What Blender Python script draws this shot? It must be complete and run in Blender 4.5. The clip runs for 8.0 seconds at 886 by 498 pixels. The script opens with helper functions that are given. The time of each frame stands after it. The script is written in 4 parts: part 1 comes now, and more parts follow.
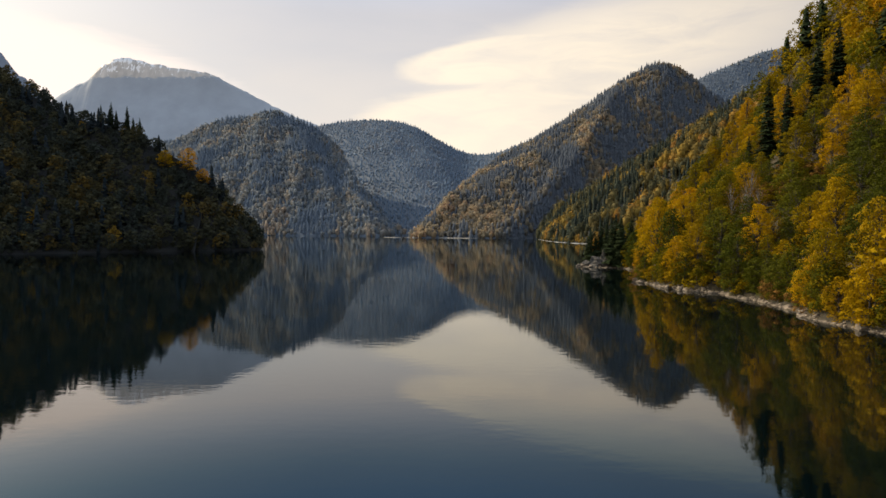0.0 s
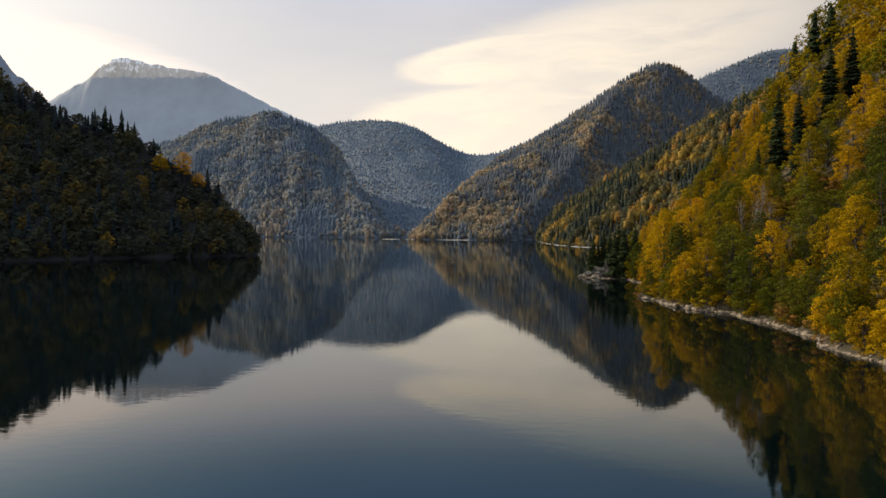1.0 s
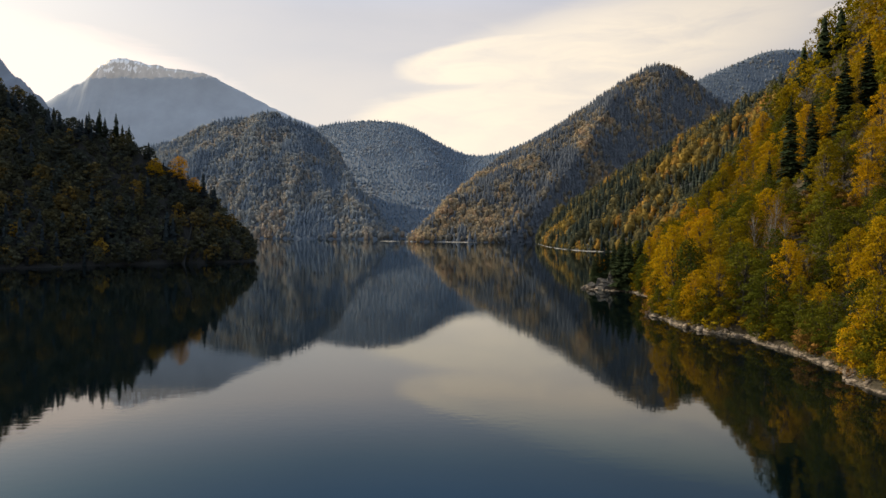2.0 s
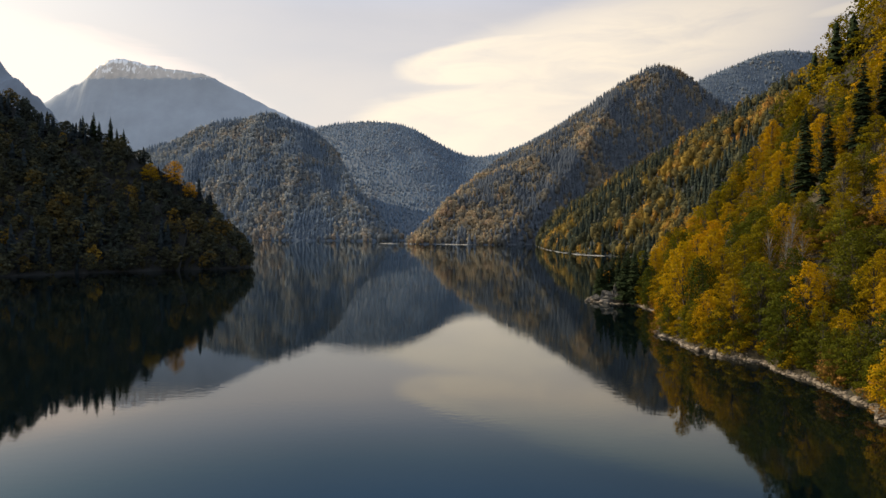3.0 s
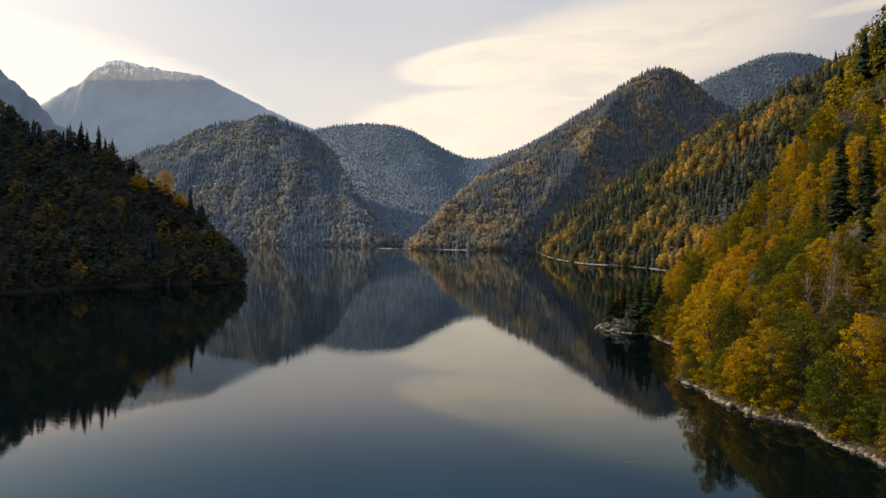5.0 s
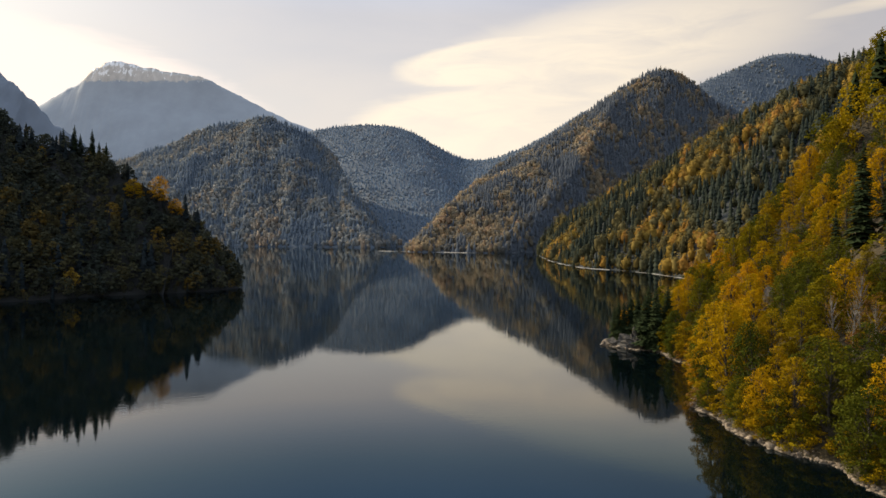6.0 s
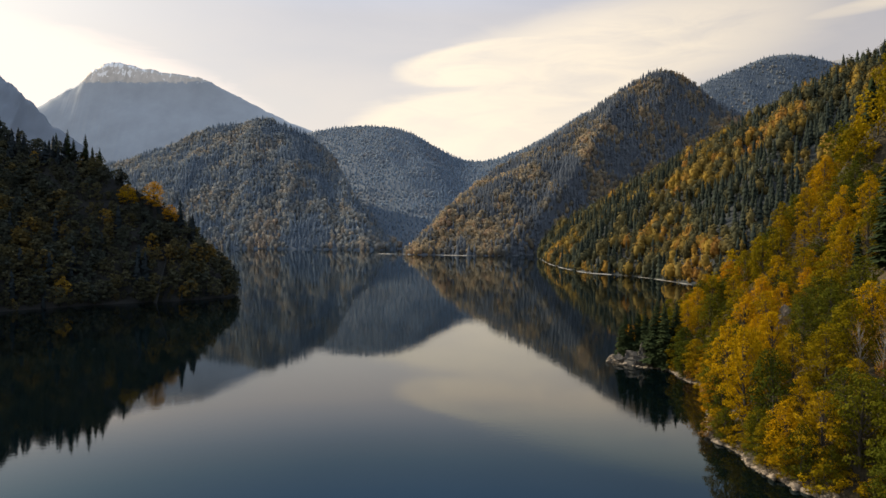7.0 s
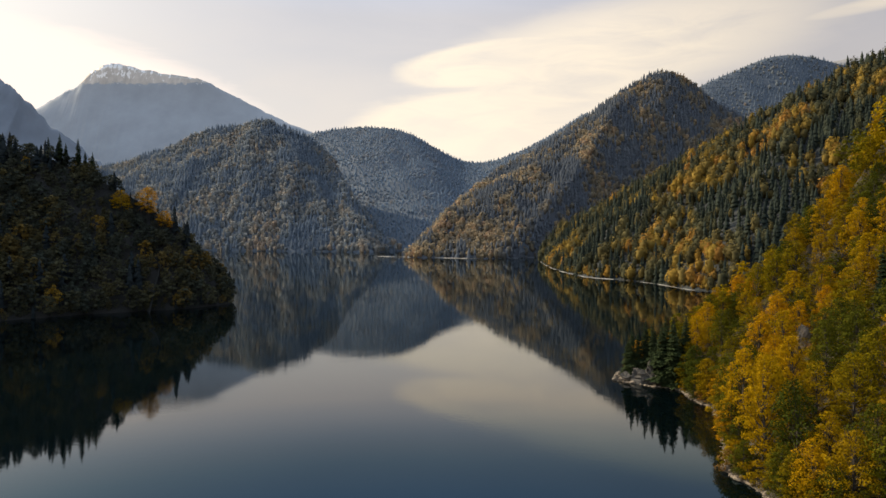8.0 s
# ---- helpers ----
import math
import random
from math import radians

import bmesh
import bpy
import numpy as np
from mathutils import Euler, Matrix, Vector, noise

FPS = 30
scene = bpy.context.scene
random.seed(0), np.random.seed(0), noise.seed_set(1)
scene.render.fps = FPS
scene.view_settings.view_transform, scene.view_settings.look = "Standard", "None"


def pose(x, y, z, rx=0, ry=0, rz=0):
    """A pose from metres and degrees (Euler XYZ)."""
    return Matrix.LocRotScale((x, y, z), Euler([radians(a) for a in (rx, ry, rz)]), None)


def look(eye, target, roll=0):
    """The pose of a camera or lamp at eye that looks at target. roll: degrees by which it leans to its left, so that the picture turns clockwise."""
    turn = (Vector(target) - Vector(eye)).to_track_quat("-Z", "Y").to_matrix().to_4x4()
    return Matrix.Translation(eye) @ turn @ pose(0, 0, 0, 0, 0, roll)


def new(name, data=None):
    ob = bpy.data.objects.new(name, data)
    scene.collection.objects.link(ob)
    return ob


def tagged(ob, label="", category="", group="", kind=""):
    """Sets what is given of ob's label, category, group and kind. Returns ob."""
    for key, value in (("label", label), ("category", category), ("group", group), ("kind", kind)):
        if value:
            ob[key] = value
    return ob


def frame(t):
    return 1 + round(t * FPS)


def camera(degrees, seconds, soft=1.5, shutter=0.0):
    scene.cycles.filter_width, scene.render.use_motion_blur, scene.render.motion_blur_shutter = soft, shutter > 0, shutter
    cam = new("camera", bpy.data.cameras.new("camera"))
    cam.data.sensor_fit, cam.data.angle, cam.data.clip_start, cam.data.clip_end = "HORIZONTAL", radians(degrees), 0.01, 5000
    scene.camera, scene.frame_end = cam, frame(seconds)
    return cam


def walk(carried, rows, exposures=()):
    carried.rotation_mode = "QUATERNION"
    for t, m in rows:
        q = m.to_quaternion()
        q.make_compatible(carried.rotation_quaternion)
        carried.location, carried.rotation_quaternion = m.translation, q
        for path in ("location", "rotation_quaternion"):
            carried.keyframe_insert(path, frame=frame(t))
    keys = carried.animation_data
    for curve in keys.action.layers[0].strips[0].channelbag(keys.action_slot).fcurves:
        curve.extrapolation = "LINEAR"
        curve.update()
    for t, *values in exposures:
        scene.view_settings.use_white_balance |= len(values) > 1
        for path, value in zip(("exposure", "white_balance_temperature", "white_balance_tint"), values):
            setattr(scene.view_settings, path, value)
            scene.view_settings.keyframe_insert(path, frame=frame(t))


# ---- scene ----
EXPOSURE, SUN = 0.2, 5.0
# haze by height over the skyline, cloud banks, and the glare round the sun
HAZE_LOW, HAZE_MID, HAZE_TOP, HAZE_HIGH = (10.4, 8.7, 7.1), (8.6, 7.85, 7.15), (7.25, 6.95, 7.0), (6.9, 7.1, 8.0)
BLUE_LOW, BLUE_HIGH, ZENITH = (7.3, 8.2, 10.0), (7.8, 9.2, 11.8), (8.2, 9.9, 12.6)
CLOUD, GLOW, AUREOLE = (11.2, 9.75, 7.75), (12.3, 10.5, 9.2), (17.0, 16.0, 13.8)

# ---------------------------------------------------------------- camera
cam = camera(68.0, 8.0, soft=1.5)
ROWS = [
    (0.0, 0.007, -0.002, 19.000, -0.000, -1.603, 0.135),
    (0.5, 0.138, 4.412, 21.561, -0.036, -1.613, 0.132),
    (1.0, 0.194, 8.941, 24.138, -0.071, -1.618, 0.132),
    (1.5, 0.187, 13.582, 26.730, -0.104, -1.618, 0.133),
    (2.0, 0.131, 18.331, 29.332, -0.137, -1.614, 0.135),
    (2.5, 0.035, 23.184, 31.942, -0.167, -1.605, 0.138),
    (3.0, -0.086, 28.139, 34.556, -0.196, -1.593, 0.140),
    (3.5, -0.223, 33.191, 37.170, -0.222, -1.578, 0.142),
    (4.0, -0.362, 38.338, 39.783, -0.245, -1.560, 0.142),
    (4.5, -0.492, 43.574, 42.391, -0.266, -1.539, 0.141),
    (5.0, -0.600, 48.898, 44.990, -0.283, -1.517, 0.137),
    (5.5, -0.675, 54.305, 47.577, -0.297, -1.493, 0.131),
    (6.0, -0.706, 59.792, 50.150, -0.307, -1.468, 0.122),
    (6.5, -0.679, 65.355, 52.704, -0.313, -1.443, 0.109),
    (7.0, -0.583, 70.991, 55.237, -0.314, -1.417, 0.092),
    (7.5, -0.406, 76.696, 57.746, -0.311, -1.392, 0.069),
    (8.0, -0.136, 82.466, 60.227, -0.303, -1.367, 0.042),
]
walk(cam, [(t, pose(x, y, z, 90 + pitch, 0, yaw) @ pose(0, 0, 0, 0, 0, roll)) for t, x, y, z, yaw, pitch, roll in ROWS],
     exposures=((0.0, EXPOSURE), (8.0, EXPOSURE)))

# ---------------------------------------------------------------- world and sun
SUN_AZ, SUN_EL = radians(-57), radians(29)


def nd(tree, kind, **values):
    n = tree.nodes.new(kind)
    for key, value in values.items():
        n.inputs[key.replace("_", " ")].default_value = value
    return n


def math_node(tree, op, a, b=None, c=None, clamp=False):
    n = tree.nodes.new("ShaderNodeMath")
    n.operation, n.use_clamp = op, clamp
    for k, v in enumerate((a, b, c)):
        if v is None:
            continue
        if isinstance(v, (int, float)):
            n.inputs[k].default_value = v
        else:
            tree.links.new(v, n.inputs[k])
    return n.outputs[0]


def mix_color(tree, fac, a, b, blend="MIX"):
    n = tree.nodes.new("ShaderNodeMix")
    n.data_type, n.blend_type = "RGBA", blend
    for sock, v in ((n.inputs[0], fac), (n.inputs[6], a), (n.inputs[7], b)):
        if isinstance(v, (int, float)):
            sock.default_value = v
        elif isinstance(v, tuple):
            sock.default_value = (*v[:3], 1)
        else:
            tree.links.new(v, sock)
    return n.outputs[2]


def ramp(tree, fac, stops, smooth=False):
    n = tree.nodes.new("ShaderNodeValToRGB")
    n.color_ramp.interpolation = "EASE" if smooth else "LINEAR"
    els = n.color_ramp.elements
    while len(els) < len(stops):
        els.new(0.5)
    for el, (p, c) in zip(els, stops):
        el.position = p
        el.color = (c, c, c, 1) if isinstance(c, (int, float)) else (*c, 1)
    tree.links.new(fac, n.inputs[0])
    return n.outputs[0]


world = bpy.data.worlds.new("evening_sky")
scene.world = world
world.use_nodes = True
wt = world.node_tree
wt.nodes.clear()
sky = wt.nodes.new("ShaderNodeTexSky")
sky.sky_type, sky.sun_disc = "NISHITA", False
sky.sun_elevation, sky.sun_rotation = SUN_EL, SUN_AZ
sky.altitude, sky.air_density, sky.dust_density, sky.ozone_density = 950, 1.0, 3.0, 1.0
co = wt.nodes.new("ShaderNodeTexCoord")
sep = wt.nodes.new("ShaderNodeSeparateXYZ")
wt.links.new(co.outputs["Generated"], sep.inputs[0])
az = math_node(wt, "ARCTAN2", sep.outputs[0], sep.outputs[1])
el = math_node(wt, "ARCSINE", sep.outputs[2])
# high veil: long soft streaks all round the sky
vec = wt.nodes.new("ShaderNodeCombineXYZ")
wt.links.new(math_node(wt, "MULTIPLY", az, 1.6), vec.inputs[0])
wt.links.new(math_node(wt, "MULTIPLY", el, 7.0), vec.inputs[1])
veil = nd(wt, "ShaderNodeTexNoise", Scale=1.3, Detail=5.0, Roughness=0.55, Distortion=0.4)
wt.links.new(vec.outputs[0], veil.inputs["Vector"])
wisps = nd(wt, "ShaderNodeTexNoise", Scale=5.0, Detail=6.0, Roughness=0.6, Distortion=0.8)
wt.links.new(vec.outputs[0], wisps.inputs["Vector"])


def cloud(az0, el0, wide, high, edge, rise=0.0, firm=0.35):
    """A long flat cloud bank round one direction of the sky, climbing to the right by rise."""
    across = math_node(wt, "SUBTRACT", az, az0)
    a = math_node(wt, "DIVIDE", across, wide)
    up = math_node(wt, "SUBTRACT", math_node(wt, "SUBTRACT", el, el0), math_node(wt, "MULTIPLY", across, rise))
    b = math_node(wt, "DIVIDE", up, high)
    r = math_node(wt, "ADD", math_node(wt, "MULTIPLY", a, a), math_node(wt, "MULTIPLY", b, b))
    r = math_node(wt, "ADD", r, math_node(wt, "MULTIPLY", math_node(wt, "SUBTRACT", wisps.outputs[0], 0.5), edge))
    m = wt.nodes.new("ShaderNodeMapRange")
    m.interpolation_type = "SMOOTHSTEP"
    m.inputs[1].default_value, m.inputs[2].default_value = 1.0 + firm, 1.0 - firm
    wt.links.new(r, m.inputs[0])
    return m.outputs[0]


banks = None
for spec in ((0.09, 0.252, 0.15, 0.034, 0.8, 0.10, 0.26), (0.27, 0.262, 0.26, 0.064, 1.2, 0.12, 0.75), (0.14, 0.150, 0.275, 0.070, 0.6, 0.0, 0.22),
             (0.20, 0.21, 0.17, 0.05, 0.8, 0.05, 0.5), (0.60, 0.285, 0.11, 0.008, 1.4, 0.08, 1.0)):
    c = cloud(*spec)
    banks = c if banks is None else math_node(wt, "MAXIMUM", banks, c)
thin = ramp(wt, veil.outputs[0], ((0.36, 0.0), (0.66, 1.0)), True)
height = math_node(wt, "DIVIDE", el, 1.5708)
mist = ramp(wt, height, ((0.0, HAZE_LOW), (0.12, HAZE_MID), (0.20, HAZE_TOP), (0.225, HAZE_HIGH), (0.25, BLUE_LOW), (0.30, BLUE_HIGH), (0.48, ZENITH)))
share = ramp(wt, height, ((0.0, 0.95), (0.2, 0.9), (0.4, 0.9)))
haze = mix_color(wt, math_node(wt, "MULTIPLY", share, math_node(wt, "MULTIPLY_ADD", thin, 0.12, 0.88), clamp=True), sky.outputs[0], mist)
# glow of the haze round the sun
dot = wt.nodes.new("ShaderNodeVectorMath")
dot.operation = "DOT_PRODUCT"
wt.links.new(co.outputs["Generated"], dot.inputs[0])
dot.inputs[1].default_value = (math.sin(SUN_AZ) * math.cos(SUN_EL), math.cos(SUN_AZ) * math.cos(SUN_EL), math.sin(SUN_EL))
near_sun = math_node(wt, "POWER", math_node(wt, "MAXIMUM", dot.outputs["Value"], 0.0), 13.0)
haze = mix_color(wt, near_sun, haze, AUREOLE)
body = ramp(wt, wisps.outputs[0], ((0.3, 0.55), (0.62, 0.95)))
color = mix_color(wt, math_node(wt, "MULTIPLY", banks, body), haze, CLOUD)
# bright veil under the sun, with a clear upper edge
color = mix_color(wt, math_node(wt, "MULTIPLY", cloud(-0.76, 0.125, 0.52, 0.150, 0.35, 0.0, 0.16), 0.85), color, GLOW)
# away from the sun the veil is dimmer and greyer
color = mix_color(wt, 1.0, color, ramp(wt, math_node(wt, "MULTIPLY_ADD", sep.outputs[0], 0.5, 0.5), ((0.5, 1.0), (0.61, (0.92, 0.92, 0.93)), (0.75, (0.73, 0.74, 0.775)), (1.0, (0.7, 0.72, 0.77)))), "MULTIPLY")
bg = nd(wt, "ShaderNodeBackground", Strength=0.088)
wt.links.new(color, bg.inputs[0])
wout = wt.nodes.new("ShaderNodeOutputWorld")
wt.links.new(bg.outputs[0], wout.inputs[0])

sun_data = bpy.data.lights.new("sun", "SUN")
sun_data.energy, sun_data.angle, sun_data.color = SUN, radians(0.6), (1.0, 0.86, 0.66)
sun = new("sun", sun_data)
to_sun = Vector((math.sin(SUN_AZ) * math.cos(SUN_EL), math.cos(SUN_AZ) * math.cos(SUN_EL), math.sin(SUN_EL)))
sun.matrix_world = look(to_sun * 1000, (0, 0, 0))


# ---------------------------------------------------------------- materials
def material(name):
    m = bpy.data.materials.new(name)
    m.use_nodes = True
    t = m.node_tree
    t.nodes.clear()
    out = t.nodes.new("ShaderNodeOutputMaterial")
    return m, t, out


def principled(t, out, **values):
    p = nd(t, "ShaderNodeBsdfPrincipled", **values)
    t.links.new(p.outputs[0], out.inputs[0])
    return p


def noise_tex(t, scale, detail=4.0, rough=0.55, coords="Object", stretch=None):
    tc = t.nodes.new("ShaderNodeTexCoord")
    n = nd(t, "ShaderNodeTexNoise", Scale=scale, Detail=detail, Roughness=rough)
    src = tc.outputs[coords]
    if stretch:
        mp = t.nodes.new("ShaderNodeMapping")
        mp.inputs["Scale"].default_value = stretch
        t.links.new(src, mp.inputs[0])
        src = mp.outputs[0]
    t.links.new(src, n.inputs["Vector"])
    return n.outputs[0]


def bump(t, p, height, strength, distance):
    b = nd(t, "ShaderNodeBump", Strength=strength, Distance=distance)
    t.links.new(height, b.inputs["Height"])
    t.links.new(b.outputs[0], p.inputs["Normal"])


def foliage(name, stops, source, translucent=0.3, leafy=0.28, patchy=0.27):
    """Leaves. source: 'object' (Object Info Random) or 'tint' (a value for each tree of a wood)."""
    m, t, out = material(name)
    if source == "object":
        fac = t.nodes.new("ShaderNodeObjectInfo").outputs["Random"]
    else:
        at = t.nodes.new("ShaderNodeAttribute")
        at.attribute_name = "tint"
        fac = at.outputs["Fac"]
    col = ramp(t, fac, stops)
    patch = noise_tex(t, 0.28 if source == "object" else 0.05, 3.0)
    col = mix_color(t, 1.0, col, ramp(t, patch, ((0.3, 1.0 - patchy), (0.7, 1.0 + patchy))), "MULTIPLY")
    isl = t.nodes.new("ShaderNodeNewGeometry").outputs["Random Per Island"]
    col = mix_color(t, 1.0, col, ramp(t, isl, ((0.0, 1.0 - leafy), (1.0, 1.0 + leafy))), "MULTIPLY")
    p = nd(t, "ShaderNodeBsdfPrincipled", Roughness=0.8)
    p.inputs["Specular IOR Level"].default_value = 0.04
    t.links.new(col, p.inputs["Base Color"])
    tr = t.nodes.new("ShaderNodeBsdfTranslucent")
    t.links.new(col, tr.inputs[0])
    mx = nd(t, "ShaderNodeMixShader", Fac=translucent)
    t.links.new(p.outputs[0], mx.inputs[1])
    t.links.new(tr.outputs[0], mx.inputs[2])
    t.links.new(mx.outputs[0], out.inputs[0])
    return m


OLIVE = foliage("olive_leaves", ((0.0, (0.120, 0.096, 0.002)), (0.5, (0.208, 0.138, 0.002)), (1.0, (0.31, 0.172, 0.002))), "object", 0.25, 0.08)
GOLD = foliage("golden_leaves", ((0.0, (0.28, 0.172, 0.002)), (0.6, (0.365, 0.208, 0.002)), (1.0, (0.42, 0.196, 0.003))), "object", 0.33, 0.08)
GREEN = foliage("green_leaves", ((0.0, (0.040, 0.048, 0.004)), (1.0, (0.090, 0.084, 0.004))), "object", 0.2, 0.08)
RUST = foliage("russet_leaves", ((0.0, (0.17, 0.095, 0.02)), (1.0, (0.21, 0.10, 0.022))), "object", 0.3)
NEEDLES = foliage("fir_needles", ((0.0, (0.020, 0.030, 0.013)), (1.0, (0.032, 0.044, 0.016))), "object", 0.1, 0.18)
WOOD_NEAR = foliage("mixed_autumn_wood", (
    (0.0, (0.020, 0.030, 0.012)), (0.2, (0.030, 0.040, 0.015)), (0.32, (0.085, 0.080, 0.004)), (0.6, (0.235, 0.160, 0.002)),
    (0.85, (0.40, 0.215, 0.003)), (1.0, (0.36, 0.165, 0.006))), "tint", 0.25, 0.14)
# the headland's shade and bluish air are put into these darker leaf colours
WOOD_SHADE = foliage("shade_toned_wood", (
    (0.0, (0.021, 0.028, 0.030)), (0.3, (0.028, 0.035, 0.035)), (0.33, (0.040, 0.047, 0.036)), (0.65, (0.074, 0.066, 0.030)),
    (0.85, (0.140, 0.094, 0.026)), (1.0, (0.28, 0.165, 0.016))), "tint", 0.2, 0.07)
WOOD_CAPE = foliage("ridge_mixed_wood", (
    (0.0, (0.024, 0.032, 0.026)), (0.42, (0.045, 0.052, 0.034)), (0.45, (0.068, 0.068, 0.036)), (0.65, (0.125, 0.100, 0.038)),
    (0.85, (0.280, 0.178, 0.030)), (1.0, (0.290, 0.148, 0.034))), "tint", 0.25, 0.12)
# airlight painted into this wood: fir and autumn tones lifted, firs towards blue
WOOD_FAR_HAZED = foliage("haze_tinted_far_wood", (
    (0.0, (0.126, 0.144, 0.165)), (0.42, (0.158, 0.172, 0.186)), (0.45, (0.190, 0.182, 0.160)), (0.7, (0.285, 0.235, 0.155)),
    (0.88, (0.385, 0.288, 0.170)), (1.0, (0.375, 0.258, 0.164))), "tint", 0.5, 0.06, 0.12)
# haze put into the leaf colours: paler, bluer and flatter than real foliage
WOOD_DOME_HAZED = foliage("haze_tinted_hill_wood", (
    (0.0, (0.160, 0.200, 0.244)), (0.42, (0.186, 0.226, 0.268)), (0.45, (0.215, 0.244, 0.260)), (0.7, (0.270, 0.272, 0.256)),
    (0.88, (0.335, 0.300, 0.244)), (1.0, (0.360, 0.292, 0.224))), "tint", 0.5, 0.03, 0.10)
# stronger haze in the colour still, nearly one pale blue for every tree
WOOD_HAZE = foliage("haze_tinted_remote_wood", (
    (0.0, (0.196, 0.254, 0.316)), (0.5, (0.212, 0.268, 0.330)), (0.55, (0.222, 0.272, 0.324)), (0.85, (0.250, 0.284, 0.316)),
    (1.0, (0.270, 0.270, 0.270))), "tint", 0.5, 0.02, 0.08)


def bark_material(name, a, b):
    m, t, out = material(name)
    p = principled(t, out, Roughness=0.9)
    n = noise_tex(t, 3.0, 6.0, 0.65, stretch=(1, 1, 0.2))
    t.links.new(ramp(t, n, ((0.3, a), (0.7, b))), p.inputs["Base Color"])
    bump(t, p, n, 0.6, 0.05)
    return m


BARK = bark_material("grey_brown_bark", (0.022, 0.018, 0.012), (0.060, 0.048, 0.034))
PALE_BARK = bark_material("pale_grey_bark", (0.10, 0.085, 0.065), (0.24, 0.215, 0.18))


def stone_material(name, a, b, scale=0.9):
    m, t, out = material(name)
    p = principled(t, out, Roughness=0.88)
    big, fine = noise_tex(t, scale, 6.0, 0.62), noise_tex(t, scale * 7, 5.0, 0.6)
    col = ramp(t, big, ((0.32, a), (0.68, b)))
    col = mix_color(t, 1.0, col, ramp(t, fine, ((0.25, 0.68), (0.75, 1.2))), "MULTIPLY")
    rnd = t.nodes.new("ShaderNodeNewGeometry").outputs["Random Per Island"]
    col = mix_color(t, 1.0, col, ramp(t, rnd, ((0.0, 0.7), (1.0, 1.2))), "MULTIPLY")
    t.links.new(col, p.inputs["Base Color"])
    bump(t, p, fine, 0.8, 0.25)
    return m


PALE_STONE = stone_material("pale_shore_stone", (0.090, 0.069, 0.046), (0.32, 0.250, 0.172))
CLIFF_STONE = stone_material("tan_cliff_rock", (0.075, 0.058, 0.040), (0.27, 0.215, 0.15), 0.5)
DARK_STONE = stone_material("weathered_limestone", (0.014, 0.013, 0.011), (0.095, 0.082, 0.064), 0.7)


def slope_material(name, earth, litter, shore=(0.24, 0.21, 0.165), line=1.7):
    """Forest floor with a pale band of bare stone just over the water."""
    m, t, out = material(name)
    p = principled(t, out, Roughness=0.95)
    big, fine = noise_tex(t, 0.05, 5.0), noise_tex(t, 0.9, 6.0, 0.65)
    col = ramp(t, big, ((0.3, earth), (0.7, litter)))
    col = mix_color(t, 1.0, col, ramp(t, fine, ((0.25, 0.6), (0.75, 1.3))), "MULTIPLY")
    geo = t.nodes.new("ShaderNodeNewGeometry")
    s = t.nodes.new("ShaderNodeSeparateXYZ")
    t.links.new(geo.outputs["Position"], s.inputs[0])
    h = math_node(t, "MULTIPLY_ADD", fine, 1.6, s.outputs[2])
    edge = t.nodes.new("ShaderNodeMapRange")
    edge.inputs[1].default_value, edge.inputs[2].default_value = line + 1.2, line + 0.6
    t.links.new(h, edge.inputs[0])
    stone = mix_color(t, 1.0, shore, ramp(t, fine, ((0.25, 0.45), (0.75, 1.25))), "MULTIPLY")
    t.links.new(mix_color(t, edge.outputs[0], col, stone), p.inputs["Base Color"])
    bump(t, p, fine, 0.9, 0.5)
    return m


SLOPE = slope_material("leaf_covered_slope", (0.020, 0.017, 0.008), (0.052, 0.036, 0.012), (0.12, 0.095, 0.065), 0.1)
# floor of the headland, its shade painted in as a darker earth colour
SLOPE_SHADE_TONE = slope_material("shade_toned_forest_floor", (0.009, 0.010, 0.009), (0.016, 0.015, 0.011), (0.045, 0.045, 0.045), -0.2)
SLOPE_FAR = slope_material("distant_forest_floor", (0.014, 0.019, 0.019), (0.028, 0.029, 0.024), (0.20, 0.185, 0.16), -0.4)
# far floors carry haze in their base colour, blue-grey to suit the tinted woods
SLOPE_MID_HAZED = slope_material("haze_tinted_mountain_floor", (0.050, 0.062, 0.080), (0.066, 0.071, 0.076), (0.46, 0.44, 0.40), 0.0)
SLOPE_HAZE = slope_material("haze_tinted_remote_floor", (0.064, 0.084, 0.106), (0.072, 0.089, 0.108), (0.09, 0.11, 0.13), 0.0)


